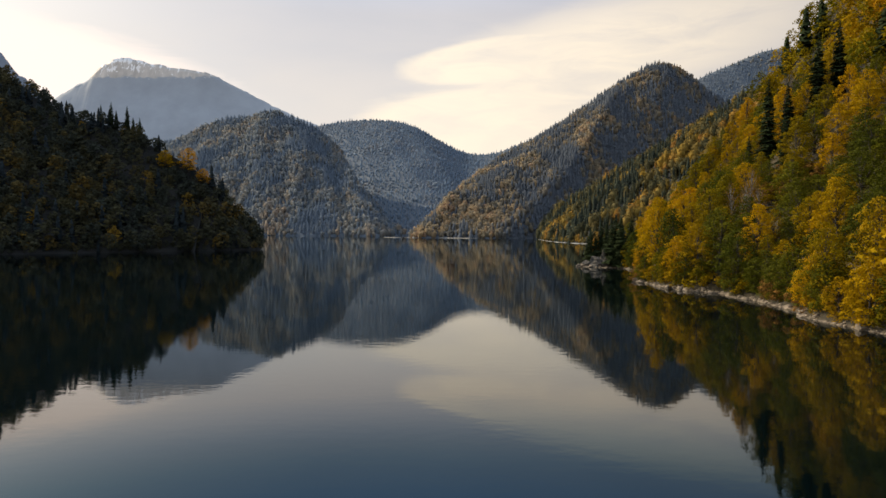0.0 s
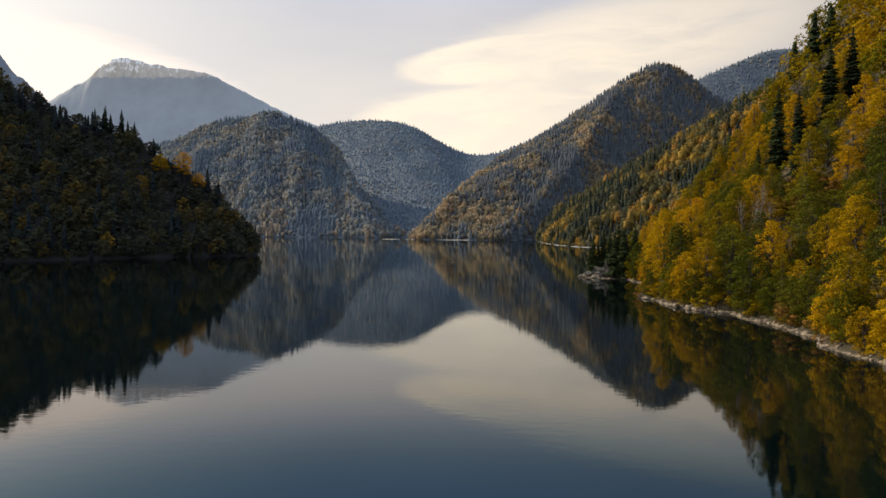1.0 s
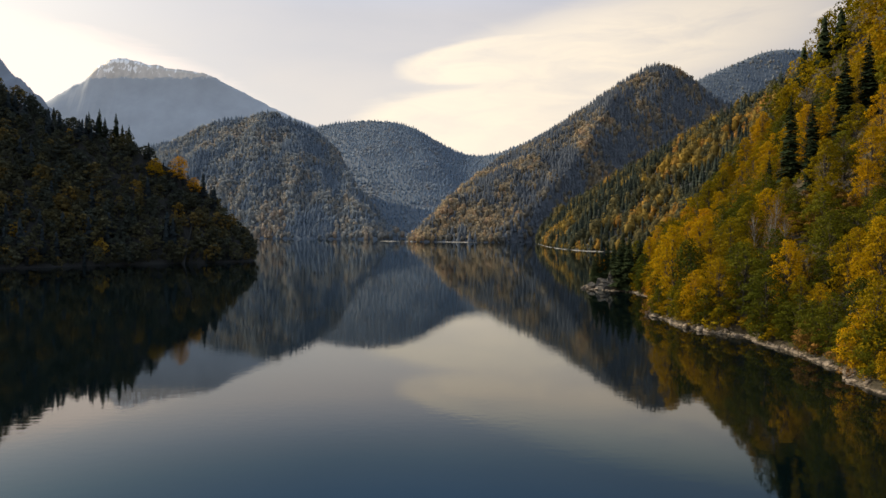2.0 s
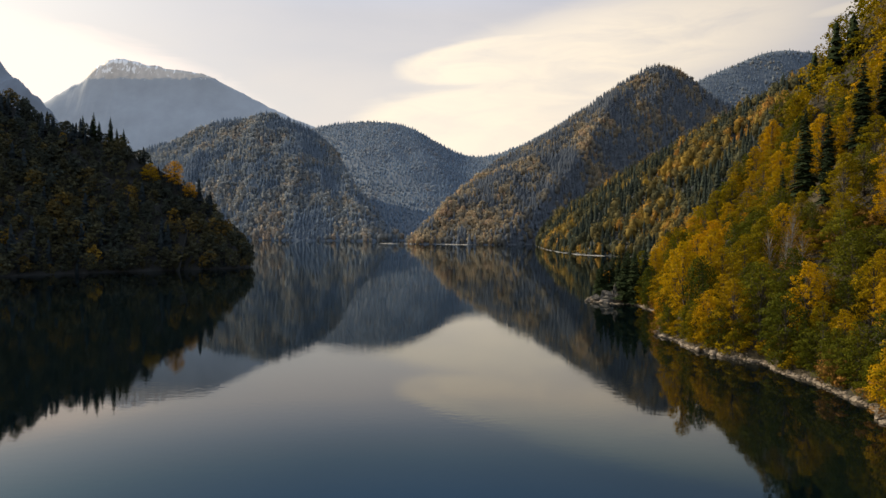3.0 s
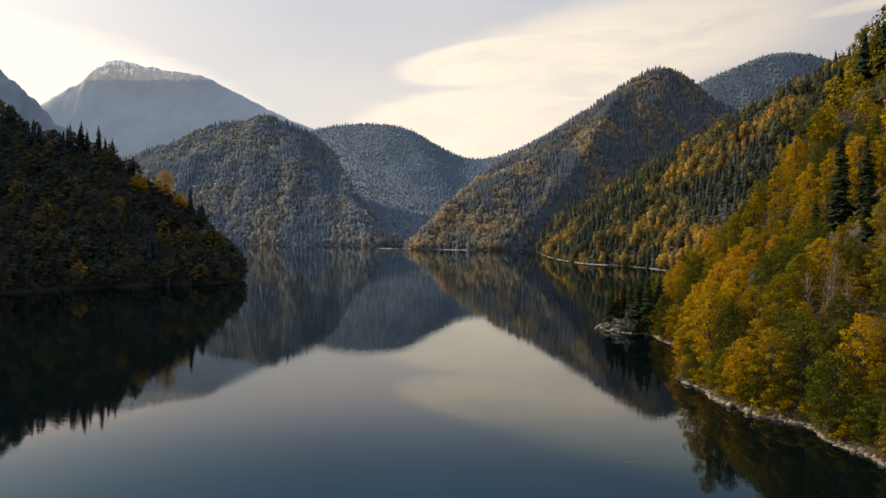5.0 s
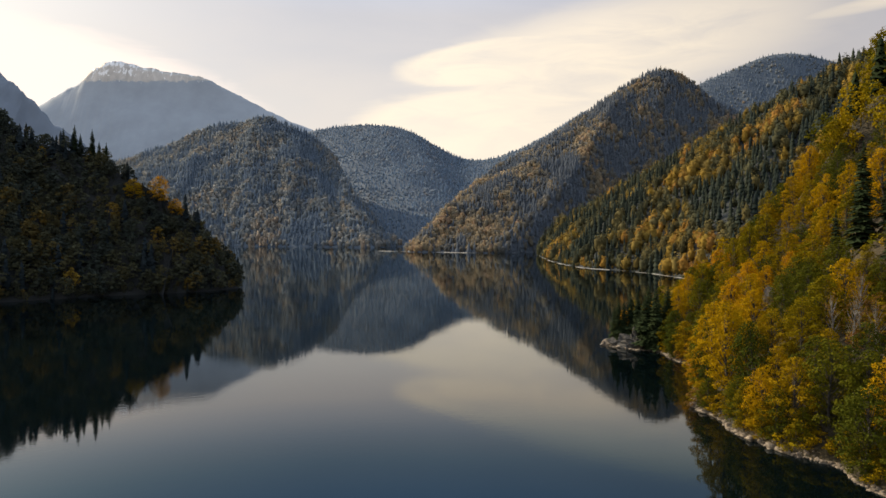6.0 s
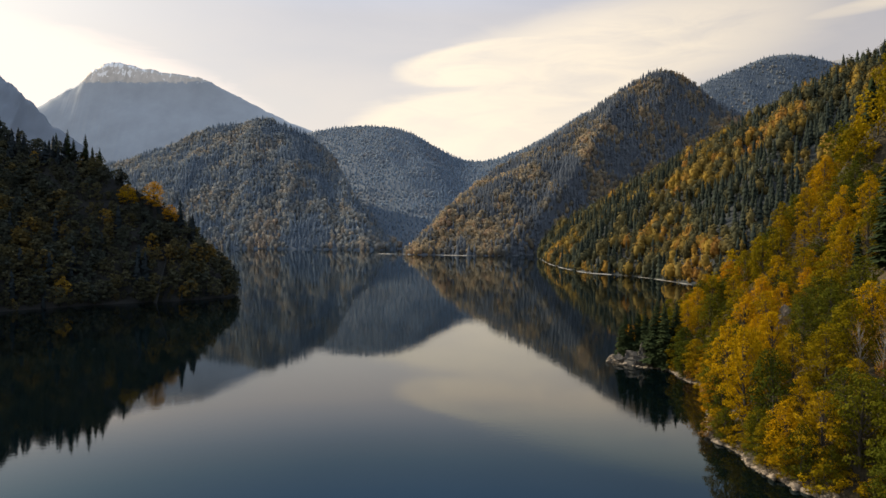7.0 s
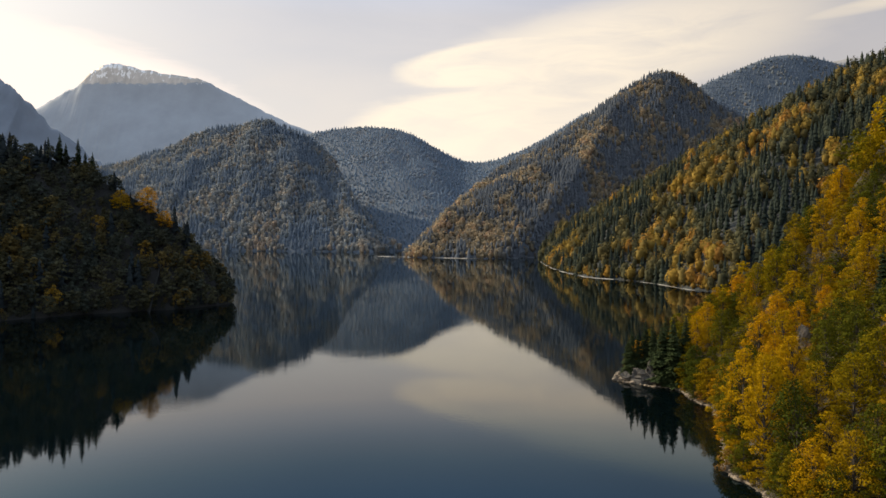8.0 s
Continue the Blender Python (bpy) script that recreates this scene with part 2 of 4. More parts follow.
def mountain_material(name, forest, bare, tree_line, snow_line):
    m, t, out = material(name)
    p = principled(t, out, Roughness=0.95)
    geo = t.nodes.new("ShaderNodeNewGeometry")
    s = t.nodes.new("ShaderNodeSeparateXYZ")
    t.links.new(geo.outputs["Position"], s.inputs[0])
    mid, fine = noise_tex(t, 0.006, 6.0, 0.6), noise_tex(t, 0.03, 6.0, 0.65)
    streak = noise_tex(t, 0.022, 5.0, 0.6, stretch=(1.0, 0.4, 0.35))
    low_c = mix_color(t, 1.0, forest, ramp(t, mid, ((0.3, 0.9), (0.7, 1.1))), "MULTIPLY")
    top_c = mix_color(t, 1.0, bare, ramp(t, streak, ((0.3, 0.75), (0.7, 1.2))), "MULTIPLY")
    h = math_node(t, "MULTIPLY_ADD", math_node(t, "ADD", mid, fine), 75.0, s.outputs[2])
    e = t.nodes.new("ShaderNodeMapRange")
    e.inputs[1].default_value, e.inputs[2].default_value = tree_line, tree_line + 9
    t.links.new(h, e.inputs[0])
    col = mix_color(t, e.outputs[0], low_c, top_c)
    drift = noise_tex(t, 0.045, 4.0, 0.6, stretch=(1.0, 0.5, 0.45))
    hs = math_node(t, "MULTIPLY_ADD", drift, 600.0, s.outputs[2])
    e2 = t.nodes.new("ShaderNodeMapRange")
    e2.inputs[1].default_value, e2.inputs[2].default_value = snow_line + 112, snow_line + 124
    t.links.new(hs, e2.inputs[0])
    col = mix_color(t, e2.outputs[0], col, (0.88, 0.85, 0.80))
    t.links.new(col, p.inputs["Base Color"])
    return m


# forest colour holds the haze; tan rock is brightened to look sunlit
SNOW_MOUNTAIN = mountain_material("hazed_rock_and_snow", (0.318, 0.340, 0.358), (0.56, 0.505, 0.435), 1185, 1398)
# here too haze is mixed into the forest colour, as a blue-grey
GREY_MOUNTAIN = mountain_material("hazed_grey_rock_forest", (0.17, 0.195, 0.225), (0.26, 0.25, 0.235), 1040, 4000)


def water_material():
    m, t, out = material("still_lake_water")
    body = nd(t, "ShaderNodeBsdfDiffuse")
    body.inputs["Color"].default_value = (0.001, 0.0030, 0.0034, 1)
    gloss = nd(t, "ShaderNodeBsdfAnisotropic", Roughness=0.03)
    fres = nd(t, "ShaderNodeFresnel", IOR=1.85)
    # reflection shaped by colour: the mirror is dimmed and blued at steeper view angles
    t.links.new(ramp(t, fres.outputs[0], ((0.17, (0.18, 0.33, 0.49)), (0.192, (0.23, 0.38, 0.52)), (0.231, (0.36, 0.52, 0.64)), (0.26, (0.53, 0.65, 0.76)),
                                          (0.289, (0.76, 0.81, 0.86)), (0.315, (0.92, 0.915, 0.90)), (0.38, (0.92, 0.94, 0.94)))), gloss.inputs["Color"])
    both = t.nodes.new("ShaderNodeMixShader")
    for a, b in ((fres.outputs[0], 0), (body.outputs[0], 1), (gloss.outputs[0], 2)):
        t.links.new(a, both.inputs[b])
    t.links.new(both.outputs[0], out.inputs[0])
    tc = t.nodes.new("ShaderNodeTexCoord")

    def ripple(scale, stretch):
        mp = t.nodes.new("ShaderNodeMapping")
        mp.inputs["Scale"].default_value = stretch
        t.links.new(tc.outputs["Object"], mp.inputs[0])
        n = nd(t, "ShaderNodeTexNoise", Scale=scale, Detail=3.0, Roughness=0.5)
        t.links.new(mp.outputs[0], n.inputs["Vector"])
        return n.outputs[0]

    calm = ripple(0.02, (1, 1.6, 1))
    h = math_node(t, "MULTIPLY", ripple(0.55, (0.8, 1.3, 1)), ramp(t, calm, ((0.4, 0.25), (0.7, 1.0))))
    for shader in (body, gloss, fres):
        bump(t, shader, h, 1.0, 0.013)
    return m


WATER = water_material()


# ---------------------------------------------------------------- mesh helpers
def mesh_of(name, verts, faces, mat, tint=None, smooth=False):
    """A mesh from an array of places and a list of face arrays (triangles or quads)."""
    me = bpy.data.meshes.new(name)
    verts = np.asarray(verts, np.float32)
    me.vertices.add(len(verts))
    me.vertices.foreach_set("co", verts.ravel())
    loops = np.concatenate([f.ravel() for f in faces]).astype(np.int32)
    sizes = np.concatenate([np.full(len(f), f.shape[1]) for f in faces]).astype(np.int32)
    me.loops.add(len(loops))
    me.loops.foreach_set("vertex_index", loops)
    me.polygons.add(len(sizes))
    me.polygons.foreach_set("loop_start", np.r_[0, np.cumsum(sizes)[:-1]].astype(np.int32))
    me.polygons.foreach_set("loop_total", sizes)
    me.polygons.foreach_set("use_smooth", np.full(len(sizes), smooth))
    if tint is not None:
        me.attributes.new("tint", "FLOAT", "POINT").data.foreach_set("value", np.asarray(tint, np.float32))
    me.materials.append(mat)
    me.update(calc_edges=True)
    return me


def part(name, me, parent, label=""):
    ob = new(name, me)
    ob.parent = parent
    return tagged(ob, label)


def spline(points, n):
    """n places along a smooth curve through the points (Catmull-Rom, even in their index)."""
    p = np.asarray(points, float)
    p = np.vstack([2 * p[0] - p[1], p, 2 * p[-1] - p[-2]])
    s = np.linspace(0, len(p) - 3 - 1e-6, n)
    k, f = s.astype(int), (s % 1)[:, None]
    a, b, c, d = p[k], p[k + 1], p[k + 2], p[k + 3]
    return 0.5 * (2 * b + (c - a) * f + (2 * a - 5 * b + 4 * c - d) * f**2 + (3 * b - a - 3 * c + d) * f**3)


def fbm(x, y, scale, seed, octaves=4):
    """Smooth noise, about -1 to 1, at arrays of places."""
    flat = [noise.fractal((a / scale + seed * 7.3, b / scale - seed * 3.1, seed), 1.0, 2.0, octaves) for a, b in zip(np.ravel(x), np.ravel(y))]
    return np.reshape(flat, np.shape(x))


class Slope:
    """A hill between its foot line on the water and its crest, with a back that falls away."""

    def __init__(self, foot, crest, nu, nv, power=1.0, rough=10.0, grain=120.0, seed=1, wiggle=1.5, fold=0.0, back=0.7, valley=240.0, ragged=0.0):
        foot, crest = spline(foot, nu), spline(crest, nu)
        jag = fbm(foot[:, 0], foot[:, 1], 22, seed + 5, 4)
        away = crest[:, :2] - foot
        foot = foot + away / np.linalg.norm(away, axis=1)[:, None] * (jag * wiggle)[:, None]
        nb = max(4, nv // 4)
        v = np.r_[-0.06, np.linspace(0, 1, nv) ** 1.25, 1 + np.linspace(0, 1, nb + 1)[1:]]
        self.v = v
        vv = v[None, :, None]
        xy = foot[:, None] + (crest[:, None, :2] - foot[:, None]) * np.minimum(vv, 1) + (crest[:, None, :2] - foot[:, None]) * back * np.maximum(vv - 1, 0)
        w = v[None, :]
        if not isinstance(power, (int, float)):
            power = spline([(p, p) for p in power], nu)[:, :1]
        top = crest[:, 2:3]
        if ragged:
            # the skyline's steps fade out down the flank
            k = nu // 3
            even = np.convolve(np.pad(crest[:, 2], k, mode="edge"), np.ones(2 * k + 1) / (2 * k + 1), "valid")[:, None]
            top = even + (top - even) * np.clip((w - 0.8) / 0.2, 0, 1) ** 2
        z = top * np.where(w > 1, 1 - np.maximum(w - 1, 0) ** 1.3 * 1.1, np.sign(w) * np.abs(w) ** power)
        z = np.where(w < 0, -9.0, z)
        base = z
        size = np.clip(w / 0.12, 0, 1) * np.where(w > 0.75, 0.45, 1.0)
        z = z + size * rough * fbm(xy[..., 0], xy[..., 1], grain, seed)
        if ragged:
            z = z + ragged * np.clip((w - 0.9) / 0.1, 0, 1) * fbm(xy[..., 0], xy[..., 1], 85, seed + 13, 4)
        if fold:
            # spurs and gullies that run down the slope
            along = np.r_[0, np.cumsum(np.linalg.norm(np.diff((foot + crest[:, :2]) / 2, axis=0), axis=1))][:, None]
            for wide, high in ((valley, 1.0), (valley * 0.42, 0.4)):
                n = fbm(along + 0 * w, valley * 0.55 * w + 0 * along, wide, seed + 9, 2)
                z = z + fold * high * np.sin(np.pi * np.clip(w, 0, 1)) ** 0.8 * (0.55 - 2.0 * np.abs(n))
        z = np.where((w > 0) & (w <= 1), np.maximum(z, 0.5 * base), z)
        self.grid = np.concatenate([xy, z[..., None]], -1)
        self.front = nv

    def mesh(self, name, mat):
        nu, nv = self.grid.shape[:2]
        i = np.arange(nu * nv).reshape(nu, nv)
        quads = np.stack([i[:-1, :-1], i[1:, :-1], i[1:, 1:], i[:-1, 1:]], -1).reshape(-1, 4)
        return mesh_of(name, self.grid.reshape(-1, 3), [quads], mat, smooth=True)

    def scatter(self, spacing, seed, low=2.0, behind=2, tries=6):
        """Places for trees, no two nearer than the spacing in plan."""
        rng = np.random.default_rng(seed)
        g = self.grid[:, 1 : self.front + 1 + behind]
        a, b, c = g[:-1, :-1], g[1:, :-1], g[:-1, 1:]
        area = np.abs(np.cross((b - a)[..., :2], (c - a)[..., :2])) + 1e-9
        n = int(area.sum() / spacing**2 * tries)
        pick = rng.choice(area.size, n, p=(area / area.sum()).ravel())
        iu, iv = np.unravel_index(pick, area.shape)
        fu, fv = rng.random((2, n, 1))
        p = (g[iu, iv] * (1 - fu) + g[iu + 1, iv] * fu) * (1 - fv) + (g[iu, iv + 1] * (1 - fu) + g[iu + 1, iv + 1] * fu) * fv
        cells, kept = {}, []
        for x, y, z in p:
            if z < low:
                continue
            k = (int(x // spacing), int(y // spacing))
            near = (q for dx in (-1, 0, 1) for dy in (-1, 0, 1) for q in cells.get((k[0] + dx, k[1] + dy), ()))
            if all((q[0] - x) ** 2 + (q[1] - y) ** 2 > spacing**2 * 0.75 for q in near):
                cells.setdefault(k, []).append((x, y))
                kept.append((x, y, z))
        return np.array(kept)


def hill(name, label, category, slope, mat):
    return tagged(new(name, slope.mesh(name, mat)), label, category)


# ---------------------------------------------------------------- tree shapes
def tube(path, radii, sides=6):
    """Verts and quads of a tapering limb along a path."""
    path, verts, quads = np.asarray(path, float), [], []
    for k, (p, r) in enumerate(zip(path, radii)):
        d = path[min(k + 1, len(path) - 1)] - path[max(k - 1, 0)]
        d = d / (np.linalg.norm(d) + 1e-9)
        u = np.cross(d, (0.31, 0.95, 0.05) if abs(d[2]) > 0.7 else (0, 0, 1))
        u /= np.linalg.norm(u)
        w = np.cross(d, u)
        a = np.arange(sides) * 2 * np.pi / sides
        verts.append(p + r * (np.cos(a)[:, None] * u + np.sin(a)[:, None] * w))
    i = np.arange(sides)
    for k in range(len(path) - 1):
        quads.append(np.stack([k * sides + i, k * sides + (i + 1) % sides, (k + 1) * sides + (i + 1) % sides, (k + 1) * sides + i], -1))
    return np.vstack(verts), np.vstack(quads)


def join(pieces):
    verts, quads, n = [], [], 0
    for v, q in pieces:
        verts.append(v)
        quads.append(q + n)
        n += len(v)
    return np.vstack(verts), np.vstack(quads)


def leaves(centres, outward, size, rng):
    """Small pointed leaf sprays at the centres, facing more or less outward."""
    n = len(centres)
    nor = outward + rng.normal(0, 0.30, (n, 3))
    nor /= np.linalg.norm(nor, axis=1)[:, None]
    u = np.cross(nor, rng.normal(0, 1, (n, 3)))
    u /= np.linalg.norm(u, axis=1)[:, None]
    w = np.cross(nor, u)
    s = size * rng.uniform(0.65, 1.35, (n, 1))
    k = rng.uniform(0.55, 1.0, (n, 1))
    verts = np.stack([centres - u * s * 0.8 - w * s * 0.5 * k, centres + u * s * 0.8 * k - w * s * 0.5, centres + w * s * 0.9], 1).reshape(-1, 3)
    return verts, np.arange(3 * n).reshape(n, 3)


def broadleaf(rng, height, spread, count, size, base=0.16, blobs=22, open_crown=0.0):
    """Trunk with limbs, and a crown of leaf sprays gathered in uneven boughs."""
    lean = rng.normal(0, 0.04, 2)
    bend = lambda h: np.array([lean[0] * h + 0.25 * math.sin(h * 0.4), lean[1] * h + 0.2 * math.cos(h * 0.33), h])
    hs = np.linspace(-1.2, height * 0.86, 8)
    wood = [tube([bend(h) for h in hs], np.linspace(height * 0.017, height * 0.004, 8))]
    cen, rad = [], []
    for k in range(blobs):
        f = base + (1 - base) * ((k + 0.5) / blobs) ** 0.85
        reach = spread * (math.sin(math.pi * min(1, (f - base) / (1 - base) * 0.80 + 0.18)) ** 0.8) * rng.uniform(0.45, 1.0)
        ang = k * 2.4 + rng.uniform(-0.6, 0.6)
        c = bend(f * height * 0.94) + np.array([math.cos(ang) * reach, math.sin(ang) * reach, 0])
        r = spread * rng.uniform(0.24, 0.44) * (1.0 if f < 0.85 else 0.75)
        cen.append(c), rad.append(r)
        root = bend(max(0.08, f - 0.22) * height * 0.86)
        mid = (root + c) / 2 + np.array([0, 0, -0.06 * reach])
        wood.append(tube([root, mid, c], [height * 0.006, height * 0.004, height * 0.0015], 3))
    cen, rad = np.array(cen), np.array(rad)
    share = rng.choice(blobs, int(count * 1.7), p=rad**2 / (rad**2).sum())
    d = rng.normal(0, 1, (len(share), 3))
    d[:, 2] += 0.35
    d /= np.linalg.norm(d, axis=1)[:, None]
    p = cen[share] + d * rad[share][:, None] * rng.uniform(0.7, 1.12, (len(share), 1)) * np.array([1.08, 1.08, 0.62])
    inside = (np.linalg.norm(p[:, None] - cen[None], axis=2) < rad[None] * 0.62).any(1)
    keep = ~inside & (rng.random(len(p)) > open_crown)
    p, d = p[keep][:count], d[keep][:count]
    return join(wood), leaves(p, d, size, rng)


def conifer(rng, height, spread, tiers, arms, size):
    """Straight stem with whorls of drooping boughs."""
    wood = [tube([(0, 0, -1.2), (0, 0, height * 0.5), (0, 0, height)], [height * 0.014, height * 0.008, 0.03])]
    verts, quads, n = [], [], 0
    for k in range(tiers):
        reach = spread * (1 - (0.06 + 0.93 * (k / tiers) ** 0.92)) ** 0.85 * rng.uniform(0.7, 1.15) + 0.18
        side_heavy = rng.uniform(0, 6.28)
        for j in range(arms):
            f = 0.06 + 0.93 * ((k + rng.uniform(-0.6, 0.6)) / tiers if k else 0.01) ** 0.92
            a = 2 * math.pi * (j + rng.uniform(-0.45, 0.45)) / arms + k * 0.9
            r = reach * rng.uniform(0.55, 1.12) * (1 + 0.22 * math.cos(a - side_heavy))
            o, d = np.array([0, 0, f * height]), np.array([math.cos(a), math.sin(a), 0])
            s = np.array([-d[1], d[0], 0]) * r * size
            drop = r * rng.uniform(0.25, 0.5)
            m, e = o + d * r * 0.55 + (0, 0, -drop * 0.35), o + d * r + (0, 0, -drop)
            q = rng.uniform(-0.12, 0.12)
            verts.append([o, m - s + (0, 0, -0.25 - q), e, m + s + (0, 0, -0.25 + q)])
            quads.append([n, n + 1, n + 2, n + 3])
            n += 4
            if r > 1.2:
                for side in (-1, 1):
                    b = o + d * r * 0.35 + (0, 0, -drop * 0.15)
                    t2 = b + d * r * 0.40 + side * s * 2.0 + (0, 0, -drop * 0.5)
                    t3 = (b + t2) / 2 + d * r * 0.16 + (0, 0, -0.3)
                    verts.append([b, (b + t2) / 2 - d * r * 0.05, t2, t3])
                    quads.append([n, n + 1, n + 2, n + 3])
                    n += 4
    return join(wood), (np.array(verts).reshape(-1, 3), np.array(quads))


def far_broadleaf(rng, count, size):
    """A small uneven crown of leaf sprays, one metre high, for woods seen across the lake."""
    d = rng.normal(0, 1, (count, 3))
    d[:, 2] += 0.25
    d /= np.linalg.norm(d, axis=1)[:, None]
    lobes = 1 + 0.22 * np.sin(3 * np.arctan2(d[:, 1], d[:, 0]) + rng.uniform(0, 6)) * np.cos(4 * d[:, 2] + rng.uniform(0, 6))
    p = d * np.array([0.36, 0.36, 0.5]) * (lobes * rng.uniform(0.75, 1.05, count))[:, None] + (0, 0, 0.46)
    return leaves(p, d, size, rng)


def lobed_crown(rng, sprays, size, cuts=1, core=0.74):
    """A lobed crown, one metre high: rounded leafy masses under loose sprays that break its outline."""
    bm = bmesh.new()
    bmesh.ops.create_icosphere(bm, subdivisions=cuts, radius=1.0)
    v = np.array([p.co for p in bm.verts])
    f = np.array([[p.index for p in face.verts] for face in bm.faces])
    bm.free()
    shift = Vector(rng.uniform(-50, 50, 3))
    swell = lambda dirs: np.array([noise.noise(Vector(p) * 1.9 + shift) + 0.45 * noise.noise(Vector(p) * 4.3 + shift) for p in dirs])
    v = v * (core * 0.56 + 0.24 * swell(v))[:, None] * (0.80, 0.80, 1.06) + (0, 0, 0.45)
    d = rng.normal(0, 1, (sprays, 3)) + (0, 0, 0.2)
    d /= np.linalg.norm(d, axis=1)[:, None]
    reach = (core * 0.57 + 0.24 * swell(d) + rng.uniform(-0.03, 0.05, sprays))[:, None]
    p = d * reach * (0.80, 0.80, 1.08) + (0, 0, 0.45)
    return join([(v, f), leaves(p, d, size, rng)])


def far_conifer(rng, tiers=3, sides=6):
    """A ragged narrow cone of drooping tiers, one metre high."""
    verts, tris = [], []
    for k in range(tiers):
        z0 = 0.02 + 0.86 * k / tiers
        z1, r = min(1.04, z0 + 1.5 / tiers), 0.175 * (1 - z0) ** 0.8
        n = len(verts)
        for m in range(sides):
            a = 2 * math.pi * m / sides + k * 1.1
            q = r * rng.uniform(0.7, 1.3)
            verts.append((q * math.cos(a), q * math.sin(a), z0 + rng.uniform(-0.05, 0.04)))
        verts.append((0, 0, z1))
        tris += [(n + m, n + (m + 1) % sides, n + sides) for m in range(sides)]
    return np.array(verts), np.array(tris)


def wood_mesh(name, places, shapes, pick, heights, tints, mat, widths=1.0, seed=0):
    """Many trees joined into one mesh: a shape, a height and a tint for each place."""
    rng = np.random.default_rng(seed)
    out_v, out_f, out_t, n = [], [], [], 0
    widths = np.broadcast_to(widths, len(places))
    for k, (v, f) in enumerate(shapes):
        idx = np.flatnonzero(pick == k)
        if not len(idx):
            continue
        a = rng.uniform(0, 2 * np.pi, len(idx))
        c, s = np.cos(a)[:, None], np.sin(a)[:, None]
        h, w = heights[idx][:, None], (heights * widths)[idx][:, None]
        x = (v[None, :, 0] * c - v[None, :, 1] * s) * w + places[idx][:, 0:1]
        y = (v[None, :, 0] * s + v[None, :, 1] * c) * w + places[idx][:, 1:2]
        z = v[None, :, 2] * h + places[idx][:, 2:3]
        out_v.append(np.stack([x, y, z], -1).reshape(-1, 3))
        out_f.append((f[None] + (np.arange(len(idx)) * len(v))[:, None, None] + n).reshape(-1, f.shape[1]))
        out_t.append(np.repeat(tints[idx], len(v)))
        n += len(idx) * len(v)
    return mesh_of(name, np.vstack(out_v), out_f, mat, np.concatenate(out_t), smooth=True)


FAR_RNG = np.random.default_rng(11)
FAR_SHAPES = [far_conifer(FAR_RNG, 3, 6) for _ in range(5)] + [lobed_crown(FAR_RNG, 20, 0.17, 1, 0.68) for _ in range(6)]
REMOTE_SHAPES = [far_conifer(FAR_RNG) for _ in range(5)] + [lobed_crown(FAR_RNG, 6, 0.16, 1, 0.74) for _ in range(6)]
CAPE_SHAPES = [far_conifer(FAR_RNG, 6, 8) for _ in range(5)] + [lobed_crown(FAR_RNG, 100, 0.085, 1, 0.66) for _ in range(6)]


def far_wood(label, slope, spacing, mat, firs, gold, seed, tall=(14, 24), low=2.0, band=None, behind=2, shapes=FAR_SHAPES, clump=150, sink=0.06, stands=(), climb=0.0, span=(-9e3, 9e3), top=9e3, slim=1.0):
    """Conifers and broadleaves over a far hillside, in drifts. firs, gold: shares; band: more gold under that height;
    sink: share of a tree under the closed canopy; stands: places where firs (or, below zero, golden trees) gather;
    climb: more firs towards the top; span: the stretch in x that is planted; top: up to that height; slim: the firs' breadth."""
    rng = np.random.default_rng(seed)
    p = slope.scatter(spacing, seed, low, behind)
    p = p[(p[:, 0] > span[0]) & (p[:, 0] < span[1]) & (p[:, 2] < top)]
    drift = fbm(p[:, 0], p[:, 1], clump, seed + 2, 3)
    lower = np.clip(1 - p[:, 2] / band, 0, 1) if band else np.zeros(len(p))
    lean = sum([w * np.exp(-((p[:, 0] - x) ** 2 + (p[:, 1] - y) ** 2) / r**2) for x, y, r, w in stands], np.zeros(len(p)))
    is_fir = rng.random(len(p)) < np.clip(firs + 1.5 * drift - 0.35 * lower + lean + climb * np.clip(p[:, 2] / 550, 0, 1), 0.05, 0.97)
    hue = np.clip(rng.normal(0.55 + 0.25 * gold, 0.16, len(p)) - 0.45 * drift + 0.2 * lower - 0.25 * lean, 0.46, 1.0)
    tint = np.where(is_fir, rng.uniform(0, 0.41, len(p)), hue)
    pick = np.where(is_fir, rng.integers(0, 5, len(p)), rng.integers(5, 11, len(p)))
    h = np.where(is_fir, rng.uniform(tall[0] * 1.0, tall[1] * 1.15, len(p)), rng.uniform(tall[0] * 0.75, tall[1] * 0.95, len(p)))
    wide = np.where(is_fir, rng.uniform(0.95, 1.5, len(p)) * slim, rng.uniform(0.55, 0.95, len(p)))
    p[:, 2] -= sink * h
    ob = new("forest", wood_mesh("forest", p, shapes, pick, h, tint, mat, wide, seed))
    return tagged(ob, label, "forest", kind="stuff")


